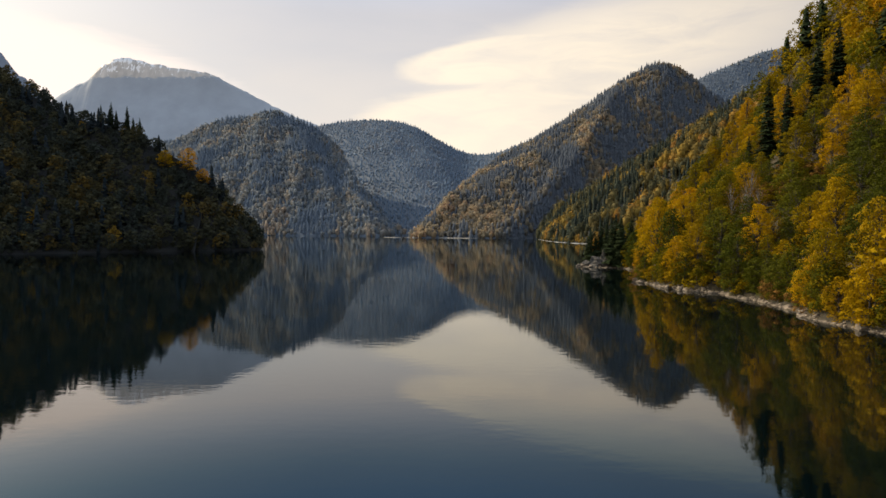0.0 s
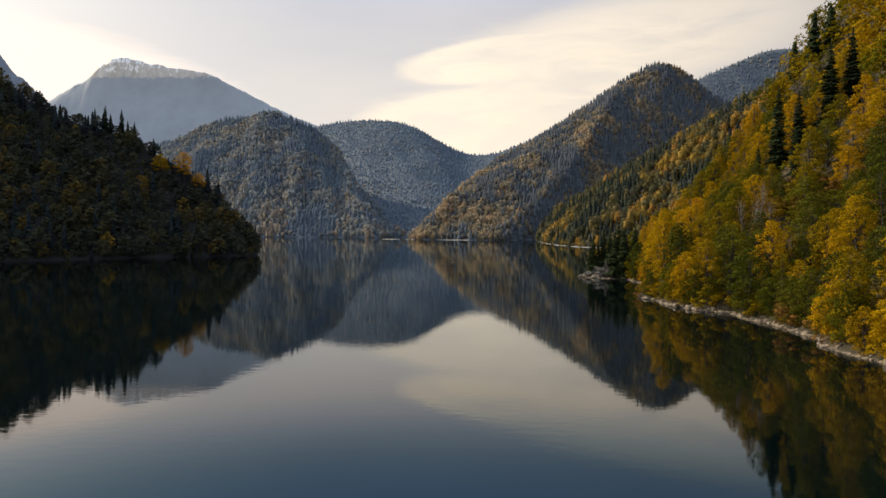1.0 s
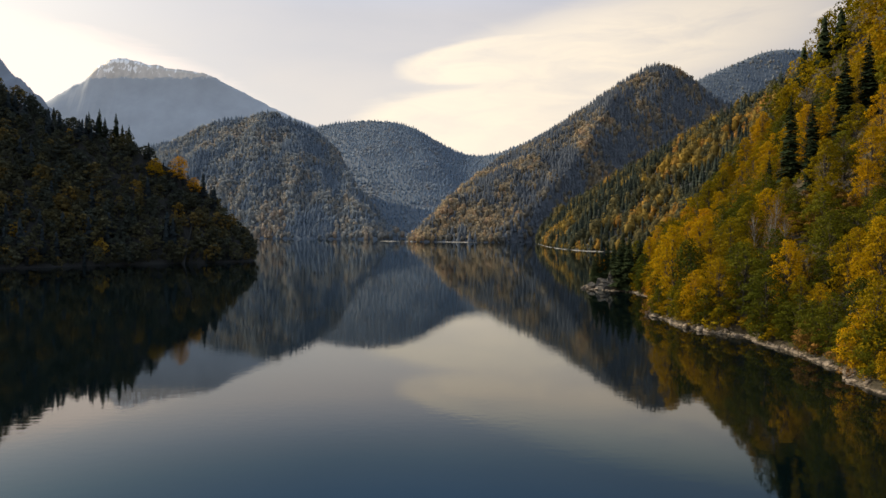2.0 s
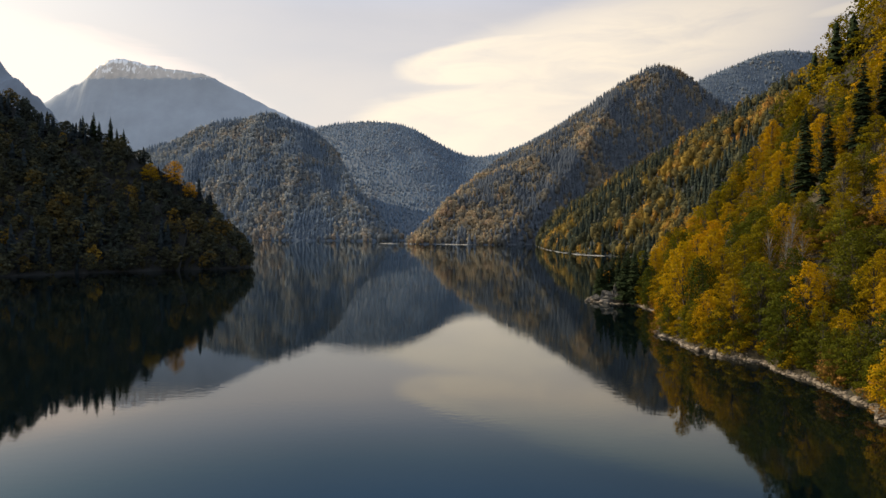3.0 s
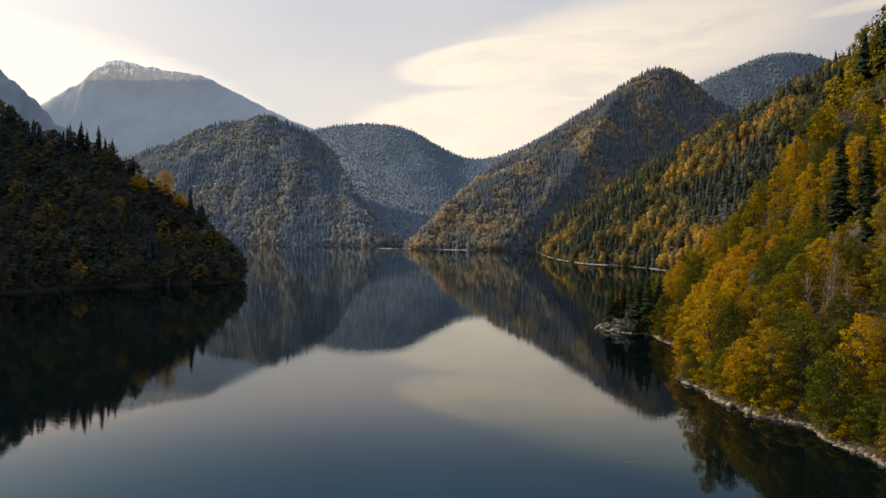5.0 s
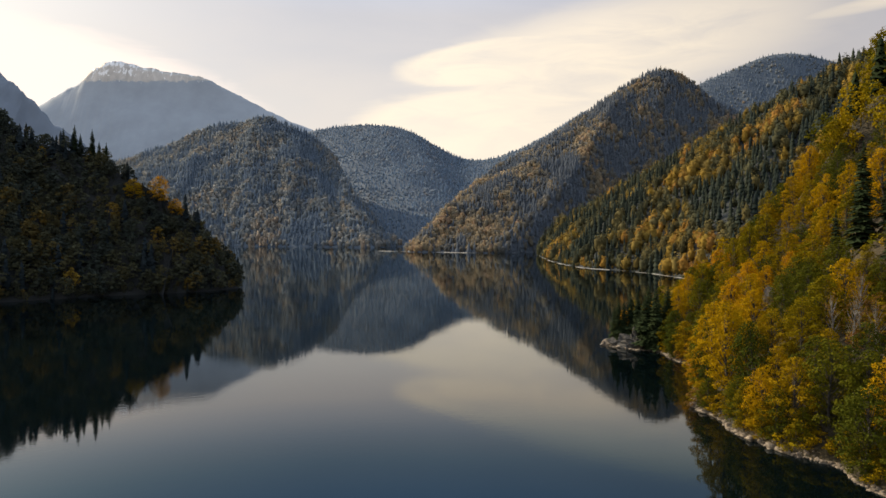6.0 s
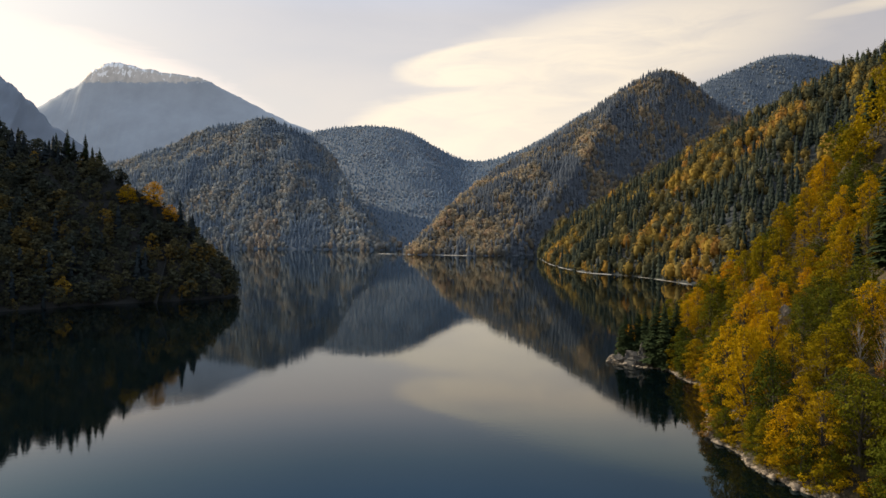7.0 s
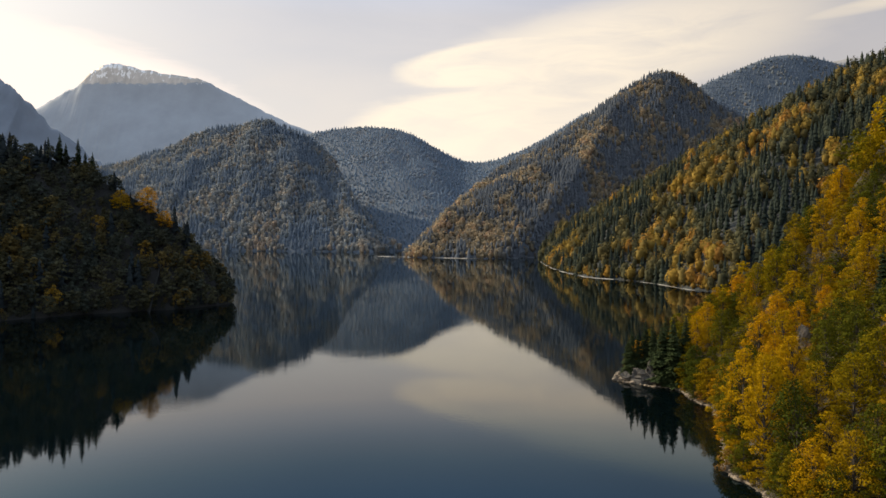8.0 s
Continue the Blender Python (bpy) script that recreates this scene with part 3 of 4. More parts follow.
# ---------------------------------------------------------------- ground and lake
def ground():
    n = 121
    xs, ys = np.meshgrid(np.linspace(-4900, 4900, n), np.linspace(-4900, 4900, n), indexing="ij")
    out = np.maximum(np.abs(xs + 100) - 1500, 0) * 0.25 + np.maximum(-ys - 700, 0) * 0.3 + np.maximum(ys - 3400, 0) * 0.15
    z = -14 + np.minimum(out, 320) + fbm(xs, ys, 400, 3) * np.clip(out / 60, 0, 1) * 25
    i = np.arange(n * n).reshape(n, n)
    quads = np.stack([i[:-1, :-1], i[1:, :-1], i[1:, 1:], i[:-1, 1:]], -1).reshape(-1, 4)
    me = mesh_of("ground", np.stack([xs, ys, z], -1).reshape(-1, 3), [quads], SLOPE_FAR, smooth=True)
    return tagged(new("ground", me), "dark earth under and round the lake", "ground", kind="structure")


def lake():
    x0, x1, y0, y1 = -1900.0, 1700.0, -1000.0, 3000.0
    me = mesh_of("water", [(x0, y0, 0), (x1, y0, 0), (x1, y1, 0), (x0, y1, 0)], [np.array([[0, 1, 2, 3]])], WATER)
    return tagged(new("water", me), "still dark lake water mirroring hills and sky", "lake", kind="structure")


ground()
lake()

# ---------------------------------------------------------------- hills and mountains
near_slope = Slope(
    [(112, -160), (98, -40), (88, 50), (82, 118), (81, 142), (85, 168), (86, 186), (84, 198), (78, 208), (73, 222), (74, 240), (78, 262),
     (88, 288), (93, 315), (90, 334), (82, 340), (73, 351), (79, 365), (98, 382), (135, 410), (200, 450), (280, 520)],
    [(340, -170, 245), (330, -40, 240), (318, 50, 240), (310, 118, 242), (308, 142, 242), (306, 168, 240), (305, 186, 240), (304, 198, 238),
     (303, 212, 236), (302, 228, 234), (302, 250, 232), (302, 275, 232), (302, 300, 245), (302, 325, 275), (302, 350, 290), (302, 375, 280),
     (300, 396, 270), (306, 406, 262), (316, 412, 255), (326, 420, 245), (345, 440, 235), (380, 480, 230)],
    210, 90, power=(1.08,) * 12 + (1.1, 1.17, 1.2, 1.5, 1.7, 1.7, 1.7, 1.7, 1.7, 1.7), rough=5.0, grain=45.0, seed=3, wiggle=4.0)
hill("hillside", "steep lakeside slope covered in fallen leaves", "hillside", near_slope, SLOPE)

headland = Slope(
    [(-260, 790), (-203, 700), (-182, 655), (-184, 630), (-204, 605), (-232, 588), (-266, 566), (-300, 532), (-345, 490), (-430, 400), (-560, 200)],
    [(-235, 662, 60), (-232, 656, 60), (-232, 655, 66), (-250, 652, 81), (-292, 660, 102), (-316, 662, 116), (-375, 670, 134),
     (-412, 680, 150), (-465, 690, 182), (-580, 690, 255), (-760, 600, 330)],
    150, 60, power=0.95, rough=5.0, grain=60.0, seed=6, wiggle=2.5)
hill("headland", "dark wooded headland in the shade running into the lake", "headland", headland, SLOPE_SHADE_TONE)

cape = Slope(
    [(330, 1720), (262, 1640), (225, 1560), (196, 1180), (206, 1000), (232, 940), (262, 866), (272, 790), (320, 660), (420, 560)],
    [(300, 1600, 70), (262, 1520, 62), (280, 1480, 72), (360, 1400, 122), (430, 1290, 178), (502, 1200, 228), (561, 1130, 266),
     (620, 1080, 303), (710, 1040, 345), (860, 930, 430)],
    140, 70, power=0.95, rough=9.0, grain=110.0, seed=8, wiggle=4.0, fold=26.0, valley=170.0)
hill("wooded_cape", "wooded ridge with autumn trees descending to a pale shore", "hill", cape, SLOPE_FAR)

peak_hill = Slope(
    [(-10, 2230), (-86, 1770), (17, 1690), (108, 1640), (170, 1660), (270, 1750), (420, 1820), (620, 1850), (800, 1800)],
    [(186, 2255, 262), (190, 2250, 264), (353, 2350, 352), (508, 2420, 458), (668, 2480, 576), (812, 2500, 645), (905, 2480, 612),
     (1040, 2400, 475), (1250, 2300, 400)],
    160, 90, power=0.95, rough=18.0, grain=200.0, seed=14, wiggle=6.0, fold=34.0, valley=320.0)
hill("pointed_hill", "pointed mountain thickly wooded with firs and autumn trees", "mountain", peak_hill, SLOPE_MID_HAZED)

domed_hill = Slope(
    [(-1750, 2560), (-1300, 2460), (-980, 2400), (-736, 2340), (-572, 2275), (-440, 2235), (-327, 2205), (-240, 2150), (-188, 2190), (-130, 2330)],
    [(-1808, 3295, 335), (-1412, 3227, 418), (-1085, 3159, 528), (-904, 3103, 552), (-776, 3046, 560), (-575, 2990, 469), (-464, 2933, 373), (-415, 2860, 300), (-360, 2770, 210), (-310, 2670, 130)],
    150, 80, power=0.95, rough=16.0, grain=180.0, seed=21, wiggle=6.0, fold=40.0, valley=300.0)
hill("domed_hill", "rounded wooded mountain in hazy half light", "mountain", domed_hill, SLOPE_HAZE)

back_hill = Slope(
    [(-1000, 2900), (-600, 2750), (-350, 2600), (-150, 2480), (-20, 2400), (150, 2500), (350, 2600), (600, 2700)],
    [(-1098, 4262, 626), (-876, 4262, 677), (-675, 4262, 711), (-418, 4262, 731), (-199, 4262, 691), (165, 4201, 508), (488, 4201, 565), (927, 4201, 821)],
    120, 60, power=1.05, rough=12.0, grain=260.0, seed=27, wiggle=6.0, fold=15.0, valley=420.0)
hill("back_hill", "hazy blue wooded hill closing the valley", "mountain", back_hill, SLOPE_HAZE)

snow_mountain = Slope(
    [(-3600, 4080), (-3000, 4080), (-2700, 4080), (-2500, 4070), (-2350, 4060), (-2200, 4050), (-2000, 4000), (-1700, 3950), (-1400, 3950), (-1100, 3950), (-800, 3950)],
    [(-3604, 4768, 952), (-2960, 4768, 905), (-2700, 4768, 1035), (-2573, 4768, 1088), (-2496, 4768, 1180), (-2314, 4768, 1262), (-2133, 4768, 1220),
     (-1748, 4768, 1158), (-1511, 4768, 1058), (-1113, 4768, 859), (-900, 4768, 755)],
    190, 80, power=0.9, rough=4.0, grain=260.0, seed=33, wiggle=10.0, fold=1.0, back=0.35, valley=420.0, ragged=15.0)
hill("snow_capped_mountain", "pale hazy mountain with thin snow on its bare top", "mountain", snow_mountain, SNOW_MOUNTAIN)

left_peak = Slope(
    [(-3200, 2700), (-2700, 2650), (-2300, 2650), (-2000, 2700), (-1700, 2800), (-1300, 2900)],
    [(-2900, 3500, 1150), (-2440, 3500, 995), (-2270, 3500, 875), (-2180, 3500, 778), (-2050, 3500, 660), (-1500, 3500, 180)],
    130, 60, power=0.8, rough=34.0, grain=120.0, seed=37, wiggle=8.0, fold=40.0, valley=170.0, ragged=42.0)
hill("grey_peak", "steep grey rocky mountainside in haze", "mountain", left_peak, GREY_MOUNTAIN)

right_peak = Slope(
    [(900, 2600), (1200, 2600), (1500, 2600), (1800, 2600), (2100, 2600), (2500, 2600)],
    [(1150, 3400, 690), (1314, 3400, 800), (1484, 3400, 876), (1690, 3400, 952), (1911, 3400, 936), (2300, 3400, 840)],
    90, 40, power=0.9, rough=12.0, grain=420.0, seed=41, wiggle=8.0, fold=26.0, valley=420.0)
hill("far_wooded_peak", "far wooded mountain with autumn patches in haze", "mountain", right_peak, SLOPE_HAZE)

far_bare = Slope(
    [(1900, 3300), (2300, 3300), (2700, 3300), (3200, 3300)],
    [(2100, 4000, 1010), (2420, 4000, 1100), (2640, 4000, 1096), (3100, 4000, 1150)],
    50, 30, power=0.9, rough=20.0, grain=200.0, seed=45, wiggle=8.0, fold=40.0)
hill("bare_mountain", "bare tan mountain top far behind the woods", "mountain", far_bare, GREY_MOUNTAIN)

# ---------------------------------------------------------------- woods across the lake
far_wood("mixed firs and golden trees along the wooded ridge", cape, 9.2, WOOD_CAPE, 0.34, -0.15, 101, (14, 32), 0.4, None, 1, CAPE_SHAPES, 80, 0.08,
         ((335, 800, 50, 0.6), (395, 890, 65, 0.55), (380, 985, 40, 0.45), (465, 905, 60, 0.35), (242, 1065, 32, 1.2), (335, 1165, 45, 0.6),
          (312, 1010, 48, -1.0), (305, 905, 38, -0.8), (212, 1160, 30, -0.7), (425, 1050, 55, -0.8), (500, 1000, 60, -0.9)), slim=0.7)
far_wood("young trees and shrubs along the shore of the ridge", cape, 4.2, WOOD_CAPE, 0.3, -0.1, 111, (5, 11), 0.15, None, 0, CAPE_SHAPES, 60, top=7.0)
far_wood("firs and russet autumn trees over the pointed mountain", peak_hill, 9.4, WOOD_FAR_HAZED, 0.22, -0.1, 102, (21, 33), 0.4, 210.0, clump=110, sink=0.27,
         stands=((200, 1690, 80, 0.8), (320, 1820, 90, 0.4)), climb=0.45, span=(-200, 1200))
far_wood("haze-tinted autumn trees and firs over the rounded mountain", domed_hill, 11.6, WOOD_DOME_HAZED, 0.30, -0.1, 103, (24, 38), 0.4, 110.0, clump=150, sink=0.30,
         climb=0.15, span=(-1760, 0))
far_wood("firs tinted haze blue over the hill closing the valley", back_hill, 18.5, WOOD_HAZE, 0.45, 0.1, 104, (26, 38), 0.5, None, 2, REMOTE_SHAPES, sink=0.5, span=(-800, 900))
far_wood("hazy firs over the far wooded mountain", right_peak, 15.5, WOOD_DOME_HAZED, 0.6, -0.35, 105, (20, 30), 420.0, None, 2, REMOTE_SHAPES, sink=0.42)

# ---------------------------------------------------------------- the headland's wood
MID_RNG = np.random.default_rng(5)


def unit_tree(crown):
    """A stem and a crown as one shape, one metre high."""
    v, q = tube([(0, 0, -0.06), (0, 0, 0.7)], [0.014, 0.005], 4)
    return join([(v, np.vstack([q[:, :3], q[:, [0, 2, 3]]])), crown])


MID_SHAPES = []
for _ in range(4):
    MID_SHAPES.append(far_conifer(MID_RNG, 11, 9))
for _ in range(6):
    MID_SHAPES.append(unit_tree(broadleaf(MID_RNG, 1.0, 0.34, 235, 0.068, base=0.05, blobs=18)[1]))


def mid_wood(label, places, mat, firs, hue, seed, tall, wide=(0.85, 1.2), shapes=MID_SHAPES):
    rng = np.random.default_rng(seed)
    p = np.array(places)
    drift = fbm(p[:, 0], p[:, 1], 60, seed + 2, 3)
    is_fir = rng.random(len(p)) < np.clip(firs + (0.1 + firs) * drift, 0.01, 0.95)
    is_fir = is_fir & (p[:, 1] > 170)
    tint = np.where(is_fir, rng.uniform(0, 0.2, len(p)), np.clip(rng.normal(hue, 0.17, len(p)) - 0.25 * drift, 0.34, 1.0))
    pick = np.where(is_fir, rng.integers(0, 4, len(p)), rng.integers(4, len(shapes), len(p)))
    h = np.where(is_fir, rng.uniform(tall * 0.9, tall * 1.35, len(p)), rng.uniform(tall * 0.6, tall * 0.95, len(p)))
    ob = new("forest", wood_mesh("forest", p, shapes, pick, h, tint, mat, np.where(is_fir, rng.uniform(0.9, 1.2, len(p)), rng.uniform(*wide, len(p))), seed))
    return tagged(ob, label, "forest", kind="stuff")


CREST_TREES = (("gold", -251, 650, 1.1, 1.7), ("gold", -272, 646, 1.05, 1.6), ("gold", -236, 648, 0.85, 1.6), ("fir", -345, 665, 0.9, 1.1),
               ("fir", -333, 662, 1.2, 1.1), ("fir", -329, 664, 0.85, 1.2), ("fir", -316, 660, 1.25, 1.1), ("fir", -311, 662, 0.8, 1.2), ("fir", -303, 659, 1.0, 1.1))
places = headland.scatter(6.8, 201, 0.15, 1)
hollow = np.zeros(len(places), bool)
for _, x, y, _, _ in CREST_TREES[:3]:
    hollow |= (np.abs(places[:, 0] - x + 5) < 11) & (np.abs(places[:, 1] - y) < 9)
edge = headland.scatter(3.6, 207, 0.1, 0)
in_hollow = sum([np.exp(-((edge[:, 0] - x + 5) ** 2 + (edge[:, 1] - y + 3) ** 2) / 140) for _, x, y, _, _ in CREST_TREES[:3]]) > 0.4
edge = edge[(edge[:, 2] < 6) | in_hollow]
places = places[~hollow]
mid_wood("firs and autumn trees covering the headland, toned dark for its shade", places, WOOD_SHADE, 0.1, 0.52, 202, 19.5, wide=(0.9, 1.3))
mid_wood("shrubs and young trees toned dark for shade between the trees and the shore", edge, WOOD_SHADE, 0.1, 0.45, 208, 8.0)

# ---------------------------------------------------------------- trees on the near slope
NEAR_RNG = np.random.default_rng(17)


def tree_kind(name, label, shapes, leaf, bark):
    """Meshes for one kind of tree: a list of (trunk mesh, crown mesh)."""
    return [(mesh_of("trunk", w[0], [w[1]], bark, smooth=True), mesh_of("crown", c[0], [c[1]], leaf)) for w, c in shapes], name, label


BROAD = [broadleaf(NEAR_RNG, 18.0, 4.9, 3800, 0.262, base=0.03, blobs=40) for _ in range(6)]
TALL = [broadleaf(NEAR_RNG, 22.0, 4.6, 4200, 0.262, base=0.05, blobs=44) for _ in range(3)]
BUSH = [broadleaf(NEAR_RNG, 5.5, 3.2, 800, 0.24, base=0.02, blobs=12) for _ in range(3)]
BARE = [broadleaf(NEAR_RNG, 15.0, 3.2, 260, 0.3, base=0.35, blobs=26, open_crown=0.5) for _ in range(2)]
FIRS = [conifer(NEAR_RNG, 24.0, 4.4, 36, 12, 0.26) for _ in range(4)]

KINDS = {
    "olive": tree_kind("broadleaf_tree", "leafy beech tree turning olive and yellow on the slope", BROAD + TALL, OLIVE, BARK),
    "gold": tree_kind("broadleaf_tree", "golden yellow autumn tree on the lakeside slope", BROAD + TALL, GOLD, BARK),
    "green": tree_kind("broadleaf_tree", "still green broadleaf tree on the lakeside slope", BROAD, GREEN, BARK),
    "russet": tree_kind("bush", "low russet autumn bush above the stony shore", BUSH, RUST, BARK),
    "shrub": tree_kind("bush", "low olive bush above the stony shore", BUSH, OLIVE, BARK),
    "bare": tree_kind("broadleaf_tree", "nearly bare pale-stemmed tree with few leaves", BARE, RUST, PALE_BARK),
    "fir": tree_kind("fir_tree", "tall dark green fir tree with drooping boughs", FIRS, NEEDLES, BARK),
}
GROUPS = {"fir": "firs on the slope", "russet": "bushes by the shore", "shrub": "bushes by the shore"}


def plant(kind, x, y, z, scale, turn, rng, wide=1.0):
    shapes, name, label = KINDS[kind]
    trunk, crown = shapes[rng.integers(len(shapes))]
    ob = tagged(new(name), label, "bush" if name == "bush" else "tree", GROUPS.get(kind, "trees on the slope"))
    ob.matrix_world = pose(x, y, z - 0.3, 0, 0, turn) @ Matrix.Diagonal((scale * wide, scale * wide, scale, 1))
    part("trunk", trunk, ob)
    part("crown", crown, ob)
    return ob


def slope_height(x, y, slope=near_slope):
    """Height of a slope at a place, from its nearest grid corners."""
    g = slope.grid[:, : slope.front + 1].reshape(-1, 3)
    d = (g[:, 0] - x) ** 2 + (g[:, 1] - y) ** 2
    k = np.argpartition(d, 4)[:4]
    w = 1 / (d[k] + 0.3)
    return float((g[k, 2] * w).sum() / w.sum())


rng = np.random.default_rng(23)
# single trees that stand out: kind, x, y, height factor
STANDOUT = [("fir", 126, 256, 1.4), ("fir", 121, 261, 0.85), ("fir", 140, 247, 1.3), ("fir", 146, 244, 1.2), ("fir", 124, 240, 0.75), ("fir", 131, 251, 1.0),
            ("fir", 78, 354, 0.7),
            ("fir", 79.5, 353, 0.86), ("fir", 82, 352.5, 0.76), ("fir", 84.5, 351, 0.92), ("fir", 86.5, 344.5, 0.62), ("fir", 87.5, 340, 0.98),
            ("fir", 89.5, 337.5, 0.66), ("fir", 91, 336.5, 1.08), ("fir", 86.5, 347, 0.78), ("fir", 90, 343, 1.06), ("fir", 93, 340, 0.8),
            ("fir", 88, 352, 0.85), ("fir", 94, 346, 0.9), ("fir", 99, 345, 0.85), ("shrub", 93.5, 333.5, 1.0), ("gold", 96, 335, 0.55),
            ("gold", 79, 241, 1.25), ("gold", 83, 246, 1.1), ("green", 81, 229, 1.2), ("gold", 84, 222.5, 0.75), ("green", 87, 206, 1.15), ("green", 92, 200, 1.05),
            ("green", 88, 214, 0.9), ("russet", 86, 170, 1.3), ("russet", 88.5, 174, 1.2), ("russet", 87, 166.5, 1.1), ("green", 90, 158, 0.9),
            ("green", 94, 343, 0.55), ("olive", 99, 342, 0.6), ("gold", 105, 349, 0.75), ("gold", 84, 262, 1.15),
            ("gold", 110, 352, 1.0), ("bare", 100, 218, 1.0), ("bare", 104, 222, 1.05), ("bare", 98, 224, 0.95), ("bare", 103, 214, 0.9)]
taken = []
for kind, x, y, s in STANDOUT:
    tip = kind == "fir" and y > 330
    plant(kind, x, y, slope_height(x, y), s, rng.uniform(0, 360), rng, 1.0 if not tip else 1.1 if x < 85 else 1.35)
    taken.append((x, y))
# and on the headland's crest
for kind, x, y, s, w in CREST_TREES:
    plant(kind, x, y, slope_height(x, y, headland), s, rng.uniform(0, 360), rng, w)
taken = np.array(taken)
spots = near_slope.scatter(7.2, 31, 1.6, 2)
spots = spots[((spots[:, None, :2] - taken[None]) ** 2).sum(-1).min(1) > 22]
# the firs stand in a small clearing on the lake side
spots = spots[((spots[:, None, :2] - (taken[None, :6] - (3, 6))) ** 2).sum(-1).min(1) > 34]
spots = spots[((spots[:, :2] - (86, 346)) ** 2).sum(-1) > 200]
for k in (0, 1, 2, 3):  # open ground below the cliff
    spots = spots[((spots[:, :2] - (112.5 - 3.9 * k, 283 - 6.9 * k)) ** 2).sum(-1) > 30]
    for a in range(3):
        x, y = 112 - 3.9 * k + rng.uniform(-5, 5), 280 - 6.9 * k + rng.uniform(-4, 4)
        plant("shrub" if a else "russet", x, y, slope_height(x, y), rng.uniform(0.7, 1.0), rng.uniform(0, 360), rng, 1.2)
# low growth round the bare trees
for _ in range(26):
    x, y = rng.uniform(100, 119), rng.uniform(206, 244)
    kind = ("shrub", "green", "shrub", "russet")[rng.integers(4)]
    plant(kind, x, y, slope_height(x, y), rng.uniform(0.3, 0.5) if kind == "green" else rng.uniform(0.8, 1.4), rng.uniform(0, 360), rng, 1.25)
# the first row right behind the stones: bushes and young trees
front = near_slope.grid[:, 1]
front = front[(front[:, 1] > 105) & (front[:, 1] < 385)]
walked = np.r_[0, np.cumsum(np.linalg.norm(np.diff(front[:, :2], axis=0), axis=1))]
for d in np.arange(2, walked[-1] - 2, 3.3):
    d = d + rng.uniform(-1.6, 1.6)
    k = int(np.clip(np.searchsorted(walked, d), 1, len(front) - 2))
    ahead = front[k + 1, :2] - front[k - 1, :2]
    side = np.array([ahead[1], -ahead[0]]) / np.linalg.norm(ahead)
    x, y = front[k, :2] + side * rng.uniform(0.9, 3.4)
    if (x - 81) ** 2 + (y - 347) ** 2 < 330:
        continue  # bare rock and firs at the point
    kind = ("russet", "shrub", "shrub", "olive", "gold", "green", "green", "shrub")[rng.integers(8)]
    if 150 < y < 200 and kind in ("olive", "gold"):
        kind = "green"
    plant(kind, x, y, slope_height(x, y), rng.uniform(0.7, 1.15) if kind in ("russet", "shrub") else rng.uniform(0.45, 0.8), rng.uniform(0, 360), rng, 1.15)
drift = fbm(spots[:, 0], spots[:, 1], 38, 51, 3)
inland = np.array([np.min((near_slope.grid[:, 1, 0] - x) ** 2 + (near_slope.grid[:, 1, 1] - y) ** 2) ** 0.5 for x, y, _ in spots])
order = np.argsort(inland + np.where((spots[:, 1] > 125) & (spots[:, 1] < 372), 0, 500))
single = order[:235]
rest = [k for k in order[235:] if 70 < spots[k, 1] < 470 and spots[k, 0] < 262]
for k in single:
    x, y, z = spots[k]
    r = rng.random() + 0.45 * drift[k]
    dull = 0.78 if 150 < y < 200 else 0.42 if y < 225 else 0.30
    kind = "green" if r < dull else "olive" if r < 0.70 + 0.4 * (dull - 0.12) else "gold"
    if inland[k] < 3.2 and rng.random() < 0.45:
        kind = "russet" if rng.random() < 0.45 else "shrub"
    plant(kind, x, y, z, rng.uniform(0.62, 1.08), rng.uniform(0, 360), rng, rng.uniform(0.95, 1.2))
HIGH_SHAPES = [far_conifer(NEAR_RNG, 15, 11) for _ in range(4)] + [unit_tree(broadleaf(NEAR_RNG, 1.0, 0.30, 420, 0.037, base=0.06, blobs=24)[1]) for _ in range(5)]
mid_wood("olive and golden beech wood with scattered firs", spots[rest], WOOD_NEAR, 0.05, 0.56, 203, 21.0, shapes=HIGH_SHAPES)


def undergrowth(label, count, seed):
    """Low shrubs and saplings between the trees and down to the stones."""
    g = np.random.default_rng(seed)
    p = near_slope.scatter(2.0, seed, 0.9, 0, 3)
    d = np.array([np.min((near_slope.grid[:, 1, 0] - x) ** 2 + (near_slope.grid[:, 1, 1] - y) ** 2) ** 0.5 for x, y, _ in p])
    p = p[(p[:, 1] > 100) & (p[:, 1] < 390) & (d < 16 + 120 * g.random(len(p)) ** 2)][:count]
    shapes = [far_broadleaf(g, 46, 0.13) for _ in range(5)]
    tint = np.clip(g.normal(0.5, 0.16, len(p)), 0.3, 1.0)
    me = wood_mesh("undergrowth", p - (0, 0, 0.2), shapes, g.integers(0, 5, len(p)), g.uniform(0.9, 3.0, len(p)), tint, WOOD_NEAR, g.uniform(1.1, 1.7, len(p)), seed)
    return tagged(new("undergrowth", me), label, "shrubs", kind="stuff")


undergrowth("low olive and russet shrubs under the trees", 7500, 61)

# ---------------------------------------------------------------- stones along the shore
STONE_RNG = np.random.default_rng(71)


def stone_shape(rng, cuts=1):
    bm = bmesh.new()
    bmesh.ops.create_icosphere(bm, subdivisions=cuts, radius=0.5)
    v = np.array([p.co for p in bm.verts])
    f = np.array([[p.index for p in face.verts] for face in bm.faces])
    bm.free()
    for _ in range(7):
        n = rng.normal(0, 1, 3)
        n /= np.linalg.norm(n)
        over = np.maximum(v @ n - rng.uniform(0.22, 0.38), 0)
        v = v - over[:, None] * n
    return v * [1.25, 1.0, 0.75], f


